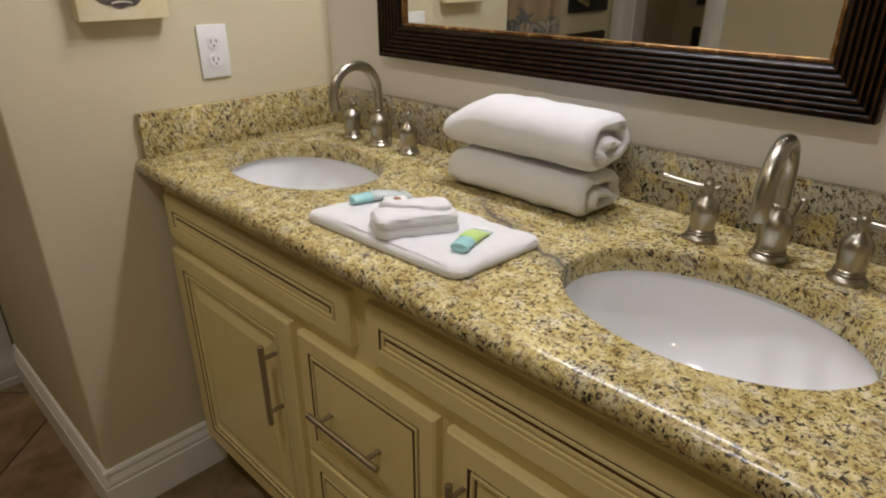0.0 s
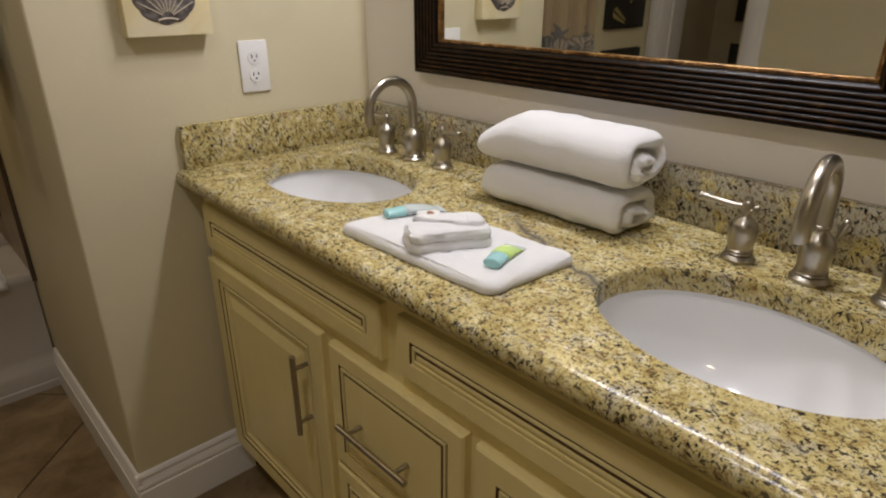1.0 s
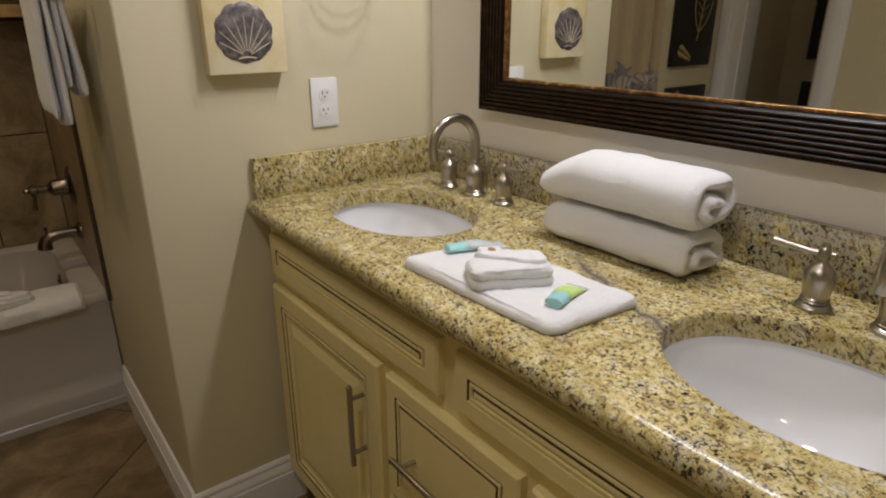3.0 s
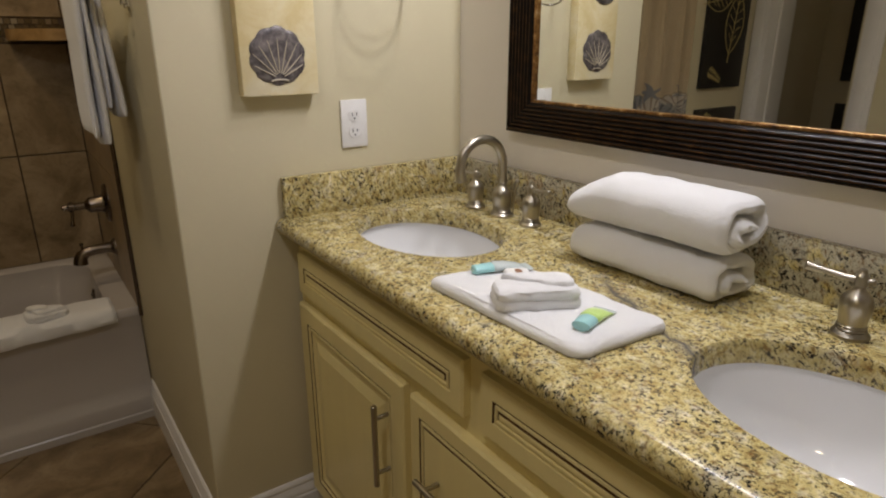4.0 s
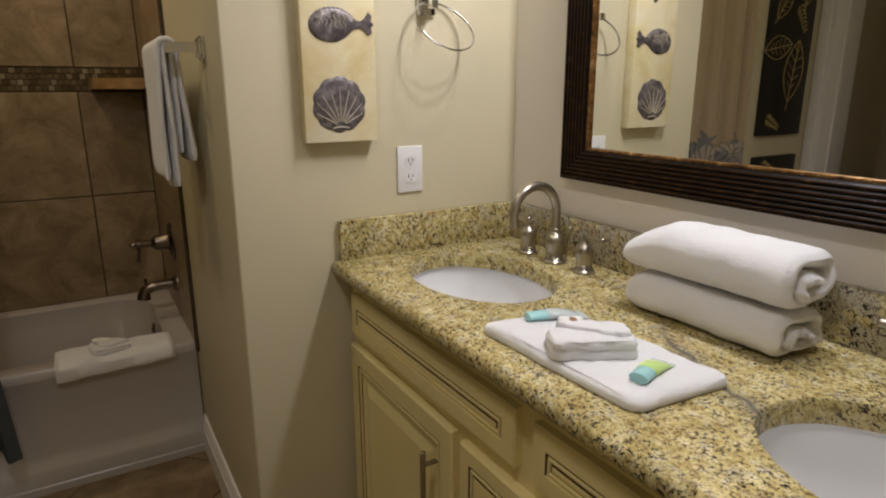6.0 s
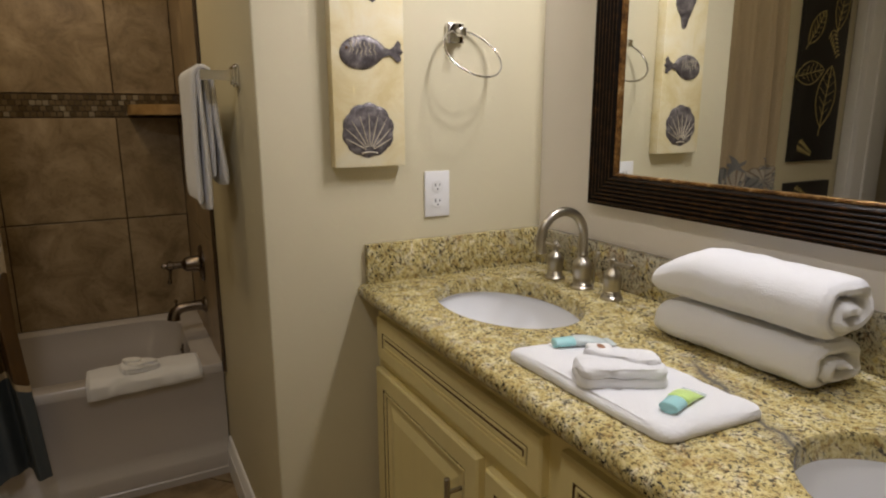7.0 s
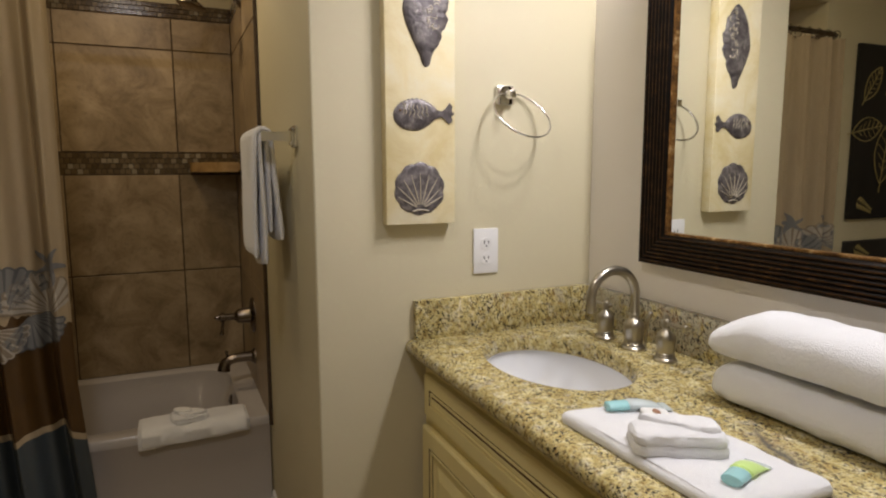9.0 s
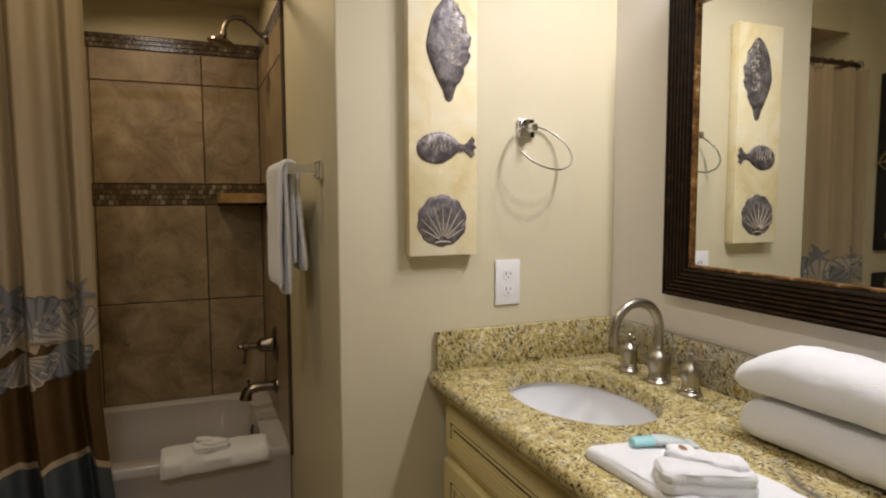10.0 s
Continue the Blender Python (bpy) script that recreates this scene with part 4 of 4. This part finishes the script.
def drape(y0, y1, seed):
    """A folded mat that lies over the tub rim and hangs a hand's width down its front."""
    path = [(TUBX - 0.135, RIM + 0.001), (TUBX - 0.1, RIM + 0.001), (TUBX - 0.05, RIM + 0.002), (TUBX - 0.02, RIM + 0.002), (TUBX - 0.004, RIM), (TUBX + 0.003, RIM - 0.008), (TUBX + 0.005, RIM - 0.025), (TUBX + 0.006, RIM - 0.035)]
    bm = bmesh.new()
    loops = []
    ys = np.linspace(0, 1, 30)
    for u in ys:
        e = min(u, 1 - u)
        th = 0.0155 * (1 - 0.75 * max(0, 1 - e / 0.035) ** 2)
        up, low = [], []
        for k, (x, z) in enumerate(path):
            a, b = path[max(k - 1, 0)], path[min(k + 1, len(path) - 1)]
            dx, dz = b[0] - a[0], b[1] - a[1]
            l = math.hypot(dx, dz)
            w = th * (0.55 if k in (0, len(path) - 1) else 1) + 0.005 * noise.noise(Vector((u * 9, k * 0.6, seed)))
            drop = (-0.012 * (1 - u) * (k >= 6)) + 0.005 * noise.noise(Vector((u * 5, seed, 1))) * (k >= 6)
            y = y0 + (y1 - y0) * u
            low.append((x, y, z + drop))
            up.append((x - dz / l * w, y, z + dx / l * w + drop))
        loops.append(low + up[::-1])
    rings(bm, loops)
    return recalc(bm)


c3 = part("bath_mat", drape(-1.185, -0.832, 12), TERRY)
tagged(c3, "white towelling bath mat folded over the tub rim", "bath mat")
c4 = part("washcloth", cushion([(TUBX - 0.08, -1.09), (TUBX + 0.002, -1.075), (TUBX - 0.01, -0.955), (TUBX - 0.095, -0.985)], RIM + 0.017, 0.022, 18, 2, 14, 14, 0.004), TERRY)
part("flap", cushion([(TUBX - 0.078, -1.078), (TUBX - 0.006, -1.045), (TUBX - 0.022, -0.962), (TUBX - 0.06, -0.985)], RIM + 0.037, 0.009, 33, 1, 12, 12, 0.003), TERRY, c4)
tagged(c4, "small white folded washcloth on the bath mat", "washcloth")
bm = bmesh.new()
rings(bm, [[(0.032 * math.cos(a) * s, 0.016 * math.sin(a) * s, z) for a in np.linspace(0, 2 * math.pi, 20, endpoint=False)] for s, z in ((0.9, 0), (1, 0.004), (0.9, 0.009), (0.5, 0.011))])
sp = part("wrapped_soap", recalc(bm), PAPER)
sp.matrix_basis = pose(TUBX - 0.05, -1.045, RIM + 0.0455, 0, 0, 68)
tagged(sp, "small wrapped soap on the folded washcloth", "soap", "hotel toiletries")

# ---- tub taps and shower ----
WY = CORNER - 0.009
spout = empty("tub_spout", Matrix.Translation((-1.11, WY, 0.558)))
bm = bmesh.new()
lathe(bm, [(0.001, 0), (0.032, 0), (0.032, 0.004), (0.026, 0.012), (0.022, 0.016)], (0, 0, 0), 22)
bm.transform(Matrix.Rotation(radians(90), 4, "X"))
part("flange", recalc(bm), BRONZE, spout)
bm = bmesh.new()
tube(bm, [(0, -0.01, 0), (0, -0.04, 0.001), (0, -0.07, 0), (0, -0.095, -0.004), (0, -0.112, -0.014), (0, -0.119, -0.03), (0, -0.121, -0.045)], [0.021, 0.019, 0.018, 0.019, 0.021, 0.0225, 0.0245], 20)
part("nose", recalc(bm), BRONZE, spout)
bm = bmesh.new()
lathe(bm, [(0.004, 0), (0.004, 0.012), (0.007, 0.015), (0.006, 0.022), (0.002, 0.024)], (0, -0.108, 0.010), 14)
part("diverter_knob", recalc(bm), BRONZE, spout)
tagged(spout, "dark aged bronze tub spout on the tiled wall", "tub spout")

valve = empty("shower_valve", Matrix.Translation((-1.11, WY, 0.725)))
bm = bmesh.new()
lathe(bm, [(0.001, 0), (0.07, 0), (0.07, 0.003), (0.064, 0.008), (0.034, 0.012), (0.03, 0.02), (0.027, 0.05), (0.02, 0.056), (0.013, 0.062), (0.013, 0.086), (0.016, 0.088), (0.016, 0.104), (0.010, 0.108), (0.009, 0.118), (0.002, 0.122)], (0, 0, 0), 30)
bm.transform(Matrix.Rotation(radians(90), 4, "X") @ Matrix.Diagonal((1, 1, 1.2, 1)))
part("body", recalc(bm), BRONZE, valve)
bm = bmesh.new()
tube(bm, [(0, -0.116, 0.02), (0, -0.116, 0), (0, -0.117, -0.03), (0, -0.12, -0.05), (0, -0.122, -0.066), (0, -0.122, -0.07)], [0.004, 0.0068, 0.005, 0.0055, 0.0085, 0.004], 14)
part("lever", recalc(bm), BRONZE, valve)
tagged(valve, "dark aged bronze shower valve with a lever", "shower valve")

shower = empty("shower_fixture", Matrix.Translation((-1.11, WY, 1.915)))
bm = bmesh.new()
lathe(bm, [(0.001, 0), (0.028, 0), (0.026, 0.005), (0.014, 0.010), (0.011, 0.014)], (0, 0, 0), 20)
bm.transform(Matrix.Rotation(radians(90), 4, "X"))
part("flange", recalc(bm), BRONZE, shower)
bm = bmesh.new()
pts = [(0, 0, 0), (0, -0.028, 0.010), (0, -0.062, 0.043), (0, -0.09, 0.062), (0, -0.12, 0.064), (0, -0.147, 0.05), (0, -0.158, 0.024), (0, -0.16, 0.006)]
tube(bm, pts, 0.0095, 14)
part("arm", recalc(bm), BRONZE, shower)
bm = bmesh.new()
lathe(bm, [(0.010, 0.045), (0.014, 0.035), (0.012, 0.026), (0.024, 0.016), (0.05, 0.004), (0.052, -0.003), (0.046, -0.006), (0.002, -0.007)], (0, 0, 0), 26)
bm.transform(Matrix.Translation((0, -0.17, -0.034)) @ Matrix.Rotation(radians(-14), 4, "X"))
part("rose", recalc(bm), BRONZE, shower)
tagged(shower, "dark bronze shower rose on a curved wall arm", "shower")

bm = bmesh.new()
q = 0.19
loop = [(0, 0)] + [(q * math.cos(a) if a > 0.01 else q, -q * math.sin(a)) for a in np.linspace(0, math.pi / 2, 18)]
rings(bm, [[(BACKX + 0.008 + max(x, 0.0), CORNER - 0.01 + min(y, 0.0), z) for x, y in loop] for z in (1.285, 1.325)])
bmesh.ops.bevel(bm, geom=bm.edges[:], offset=0.006, segments=2, affect="EDGES")
tagged(part("corner_shelf", recalc(bm), CADDY), "tan stone corner shelf on the shower tiles", "shelf")

# ---- shower curtain ----
CY0, CY1 = -2.06, -1.33


def fold(a):
    """A pleat with a broad back and a tighter front."""
    return math.sin(a + 0.55 * math.sin(a)) + 0.16 * math.sin(3 * a + 0.7)


def curtain_x(y, z):
    k = (y - CY0) / (CY1 - CY0)
    deep = 0.044 + 0.009 * math.sin(k * 9)
    loose = 0.7 + 0.3 * max(0, min(1, (1.95 - z) / 1.2))
    return TUBX + 0.084 + loose * deep * fold(k * 2 * math.pi * 6.5 + 0.9 * math.sin(k * 11) + 0.3 * z) + 0.012 * math.sin(k * 5 + z * 1.3)


bm = bmesh.new()
ny, nz = 180, 40
for off in (0.0, -0.0018):
    grid = [[bm.verts.new((curtain_x(y, z) + off, y + 0.035 * (y - CY0) / (CY1 - CY0) * max(0, (0.7 - z) / 0.5), z)) for z in np.linspace(0.20, 1.925, nz)] for i, y in enumerate(np.linspace(CY0, CY1, ny))]
    for i in range(ny - 1):
        for k in range(nz - 1):
            bm.faces.new((grid[i][k], grid[i + 1][k], grid[i + 1][k + 1], grid[i][k + 1]))
curtain = part("shower_curtain", bm, CURTAIN)
tagged(curtain, "cream, brown and slate shower curtain printed with seashells", "shower curtain")


def shell_print(cy, cz, r, spin, main, rib, n=11):
    """A fan of printed ribs that lies on the cloth."""
    bm = bmesh.new()
    rows = []
    m = n * 6
    for s in np.linspace(0.05, 1, 22):
        row = []
        for k in range(m + 1):
            a = radians(spin) + radians(-68 + 136 * k / m)
            bulge = 1 + (0.06 * abs(math.sin(k * math.pi / 6)) if s > 0.85 else 0)
            rr = r * s * bulge * (0.86 + 0.14 * math.cos(a - radians(spin)))
            y, z = cy + rr * math.sin(a), cz + rr * math.cos(a)
            y = max(CY0 + 0.002, min(CY1 - 0.002, y))
            row.append(bm.verts.new((curtain_x(y, z) + 0.004, y, z)))
        rows.append(row)
    for q, (a, b) in enumerate(zip(rows, rows[1:])):
        for k in range(m):
            f = bm.faces.new((a[k], a[k + 1], b[k + 1], b[k]))
            f.material_index = 1 if (k % 6 < 2 or q > 19) else 0
    return part("printed_shell", bm, main, curtain, smooth=False, mats=(rib,))


SHELLPALE = painted("shell_print_pale", (0.46, 0.41, 0.34), 0.7, 0.3, 0.1)
SHELLDARK = painted("shell_print_dark", (0.125, 0.125, 0.125), 0.7, 0.35, 0.1)
rnd = random.Random(4)
for k in range(8):
    y = CY1 - 0.06 - k * 0.098
    shell_print(y, 0.87 + 0.03 * math.sin(k * 2.3), 0.125, rnd.uniform(-28, 28), *((SHELLBLUE, SHELLDARK) if k % 2 else (SHELLPALE, SHELLTAN)))
    shell_print(y - 0.05, 0.85 + 0.02 * math.cos(k * 1.7), 0.10, rnd.uniform(150, 205), *((SHELLBLUE, SHELLDARK) if k % 2 == 0 else (SHELLTAN, SHELLPALE)))


def star_print(cy, cz, r, spin):
    """A printed starfish with slender, slightly bent arms that lies on the cloth."""
    bm = bmesh.new()
    for k in range(5):
        a = radians(spin + 72 * k)
        last = None
        for u in np.linspace(0, 1, 14):
            bend = a + 0.25 * u * u
            w = r * (0.17 * (1 - u) ** 0.8 + 0.035)
            c = (cy + r * u * math.sin(bend), cz + r * u * math.cos(bend))
            pair = []
            for q in (-1, 0, 1):
                y = max(CY0, min(CY1 - 0.002, c[0] + q * w * math.cos(bend)))
                z = c[1] - q * w * math.sin(bend)
                pair.append(bm.verts.new((curtain_x(y, z) + 0.0062 + 0.0002 * k, y, z)))
            if last:
                for q in (0, 1):
                    bm.faces.new((last[q], last[q + 1], pair[q + 1], pair[q]))
            last = pair
    return part("printed_starfish", bm, STARBLUE, curtain, smooth=False)


STARBLUE = painted("starfish_print_slate", (0.2, 0.195, 0.195), 0.7, 0.25, 0.1)
for y, z, s in ((-1.375, 1.02, 12), (-1.56, 1.015, 40), (-1.78, 1.02, 5), (-1.98, 1.015, 25)):
    star_print(y, z, 0.056, s)

rod = empty("curtain_rod", Matrix.Translation((TUBX + 0.084, 0, 1.95)))
bm = bmesh.new()
tube(bm, [(0, CORNER - 0.001, 0)] + [(0, -0.9 - 0.2 * k, 0) for k in range(6)] + [(-0.004, -2.02, 0), (-0.018, -2.06, 0), (-0.045, -2.09, 0), (-0.083, -2.1, 0)], 0.0125, 16)
part("pole", recalc(bm), BRONZE, rod)
for k in range(11):
    bm = bmesh.new()
    y = CY0 + 0.02 + k * (CY1 - CY0 - 0.04) / 10
    tube(bm, [(0.019 * math.cos(a), y, -0.008 + 0.026 * math.sin(a)) for a in np.linspace(0, 2 * math.pi, 17)], 0.0022, 6, False)
    part("ring", bm, BRONZE, rod)
tagged(rod, "dark bronze shower curtain rod with rings", "curtain rod")

# ---- leaf pictures on the far wall ----


def leaf(bm, cy, cz, L, w, spin, x):
    ca, sa = math.cos(radians(spin)), math.sin(radians(spin))
    put = lambda u, v: (x, cy + u * ca - v * sa, cz + u * sa + v * ca)
    for s in (-1, 1):
        tube(bm, [put(L * (t - 0.5), s * w * math.sin(math.pi * t) ** 0.8) for t in np.linspace(0, 1, 14)], 0.0028, 6)
    tube(bm, [put(L * (t - 0.5), 0.0) for t in np.linspace(-0.15, 1, 8)], 0.0026, 6)
    for t in np.linspace(0.2, 0.8, 5):
        for s in (-1, 1):
            tube(bm, [put(L * (t - 0.5), 0), put(L * (t - 0.38), s * w * 0.75 * math.sin(math.pi * t))], 0.0018, 6)


def fern(bm, cy, cz, L, spin, x):
    """A spray of solid slim leaflets."""
    for k in range(7):
        for s in (-1, 1):
            a = radians(spin + s * 52)
            y0, z0 = cy + L * (k / 7 - 0.5) * math.cos(radians(spin)), cz + L * (k / 7 - 0.5) * math.sin(radians(spin))
            d = L * 0.34 * (1 - 0.09 * k)
            tube(bm, [(x, y0 + d * u * math.cos(a), z0 + d * u * math.sin(a)) for u in (0.08, 0.2, 0.5, 0.8, 1.0)], [0.002, 0.0055, 0.0075, 0.005, 0.001], 6)


def leaf_picture(y0, y1, z0, z1, specs):
    pic = empty("leaf_picture", Matrix.Translation((TUBX, 0, 0)))
    part("canvas", recalc(solid(0.001, 0.028, y0, y1, z0, z1, 0.003)), ARTDARK, pic)
    for cy, cz, L, w, spin in specs:
        bm = bmesh.new()
        if w > 0.045:
            leaf(bm, cy, cz, L, w, spin, 0.0285)
        else:
            fern(bm, cy, cz, L, spin, 0.0255)
        part("leaf", recalc(bm), GOLDLINE, pic, "gold painted leaf outline")
    return tagged(pic, "black canvas with gold leaf outlines on the wall", "picture", "leaf pictures")


leaf_picture(-2.745, -2.335, 1.015, 1.945, [(-2.60, 1.375, 0.34, 0.088, 98), (-2.43, 1.50, 0.25, 0.062, 170), (-2.66, 1.86, 0.26, 0.06, 100), (-2.46, 1.085, 0.15, 0.035, 205), (-2.63, 1.66, 0.17, 0.04, 240), (-2.45, 1.74, 0.22, 0.05, 125)])
leaf_picture(-2.745, -2.335, 0.30, 0.895, [(-2.55, 0.62, 0.3, 0.08, 80), (-2.47, 0.83, 0.14, 0.03, 200)])
hp = part("picture", solid(-0.77, -0.42, -4.1, -4.075, 1.0, 1.8, 0.003), ARTDARK)
tagged(hp, "dark framed picture on the hall wall", "picture")
hp = part("picture", solid(-0.77, -0.42, -4.1, -4.075, 0.3, 0.84, 0.003), ARTDARK)
tagged(hp, "small dark framed picture low on the hall wall", "picture")

# ---- tiles, last ----


def tile_mesh(name, w, h, d, bevel, material):
    bm = solid(-w / 2, w / 2, -h / 2, h / 2, 0, d)
    bmesh.ops.bevel(bm, geom=[e for e in bm.edges if all(v.co.z > d * 0.5 for v in e.verts)], offset=bevel, segments=1, affect="EDGES")
    me = bpy.data.meshes.new(name)
    bm.to_mesh(me)
    bm.free()
    me.materials.append(material)
    return me


def lay(me, m, parent, name="tile"):
    ob = new(name, me)
    ob.parent = parent
    ob.matrix_basis = m
    return ob


# diagonal floor tiles, cut at the walls
G, P = 0.0055, 0.4568
full = tile_mesh("tile", P - G, P - G, 0.009, 0.0012, FLOORTILE)
r2 = math.sqrt(0.5)
BOUNDS = (TUBX + 0.004, 2.8, -2.86, 0.0)


def cut_tile(m):
    bm = bmesh.new()
    bm.from_mesh(full)
    bm.transform(m)
    for co, no in (((BOUNDS[0], 0, 0), (-1, 0, 0)), ((BOUNDS[1], 0, 0), (1, 0, 0)), ((0, BOUNDS[2], 0), (0, -1, 0)), ((0, BOUNDS[3], 0), (0, 1, 0))):
        bmesh.ops.bisect_plane(bm, geom=bm.verts[:] + bm.edges[:] + bm.faces[:], plane_co=co, plane_no=no, clear_outer=True)
    if not bm.faces:
        bm.free()
        return None
    bm.transform(m.inverted())
    me = bpy.data.meshes.new("tile")
    bm.to_mesh(me)
    bm.free()
    me.materials.append(FLOORTILE)
    return me


for i in range(-9, 9):
    for j in range(-9, 9):
        s, d = -1.30 + (i + 0.5) * P / r2, 0.05 + (j + 0.5) * P / r2
        x, y = (s + d) / 2, (s - d) / 2
        m = pose(x, y, -0.0085, 0, 0, 45)
        h = P * r2
        if x < -0.03 - h and y > CORNER + h or not (BOUNDS[0] - h < x < BOUNDS[1] + h and BOUNDS[2] - h < y < BOUNDS[3] + h):
            continue
        inside = BOUNDS[0] + h < x < BOUNDS[1] - h and BOUNDS[2] + h < y < BOUNDS[3] - h
        me = full if inside else cut_tile(m)
        if me:
            lay(me, m, floor)

# shower tiles
bed = part("tile_bed", solid(BACKX, BACKX + 0.004, ENDY, CORNER, RIM, 1.976), GROUT, smooth=False)
structure(bed, "large brown stone-look tiles on the tub's back wall", "tiled wall")
bed2 = part("tile_bed", solid(BACKX + 0.004, -0.764, CORNER - 0.004, CORNER, RIM - 0.02, 1.976), GROUT, smooth=False)
structure(bed2, "large brown stone-look tiles on the faucet wall", "tiled wall")
bed3 = part("tile_bed", solid(BACKX + 0.004, -0.80, ENDY, ENDY + 0.004, RIM, 1.976), GROUT, smooth=False)
structure(bed3, "large brown stone-look tiles on the tub's end wall", "tiled wall")
ROWS = ((RIM, 0.86), (0.86, 1.275), (1.366, 1.787), (1.787, 1.916))
COLS = ((CORNER - 0.009, -1.0), (-1.0, -1.426), (-1.426, -1.852), (-1.852, ENDY + 0.009))
SIDE = ((BACKX + 0.010, -1.11), (-1.11, -0.768))
g = 0.005
for z0, z1 in ROWS:
    for a, b in COLS:
        me = tile_mesh("tile", z1 - z0 - g, a - b - g, 0.0055, 0.0012, WALLTILE)
        lay(me, pose(BACKX + 0.0035, (a + b) / 2, (z0 + z1) / 2, 0, 90, 0), bed)
    for a, b in SIDE:
        me = tile_mesh("tile", b - a - g, z1 - z0 - g, 0.0055, 0.0012, WALLTILE)
        lay(me, pose((a + b) / 2, CORNER - 0.0035, (z0 + z1) / 2, 90, 0, 0), bed2)
        lay(me, pose((a + b) / 2, ENDY + 0.0035, (z0 + z1) / 2, -90, 0, 0), bed3)


def mosaic(parent, to_world, length, z0, z1, rows):
    bm = bmesh.new()
    h = (z1 - z0) / rows
    n = int(length / h)
    rnd = random.Random(int(z0 * 100))
    for r in range(rows):
        for k in range(n):
            d = 0.0065 + rnd.uniform(-0.0006, 0.0008)
            a, b = (k + 0.5 * (r % 2)) * h + 0.0006, (k + 1 + 0.5 * (r % 2)) * h - 0.0006
            lo, hi = z0 + r * h + 0.0006, z0 + (r + 1) * h - 0.0006
            v = [bm.verts.new(to_world(*p)) for p in ((a, lo, 0.002), (b, lo, 0.002), (b, hi, 0.002), (a, hi, 0.002), (a + 0.001, lo + 0.001, d), (b - 0.001, lo + 0.001, d), (b - 0.001, hi - 0.001, d), (a + 0.001, hi - 0.001, d))]
            for q in ((4, 5, 6, 7), (0, 1, 5, 4), (1, 2, 6, 5), (2, 3, 7, 6), (3, 0, 4, 7)):
                bm.faces.new([v[i] for i in q])
    ob = part("mosaic_band", recalc(bm), MOSAIC, parent, "band of small brown glass mosaic tiles", smooth=False)
    ob["kind"] = "stuff"


for z0, z1, rows in ((1.277, 1.364, 4), (1.918, 1.974, 3)):
    mosaic(bed, lambda u, z, d: (BACKX + 0.002 + d, CORNER - 0.012 - u, z), 1.50, z0, z1, rows)
    mosaic(bed2, lambda u, z, d: (BACKX + 0.014 + u, CORNER - 0.002 - d, z), 0.74, z0, z1, rows)
part("edge_trim", recalc(solid(-0.768, -0.756, CORNER - 0.012, CORNER, RIM - 0.02, 1.978, 0.003)), GROUT, bed2)
part("edge_trim", recalc(solid(-0.812, -0.796, ENDY, ENDY + 0.012, RIM, 1.94, 0.003)), GROUT, bed3)
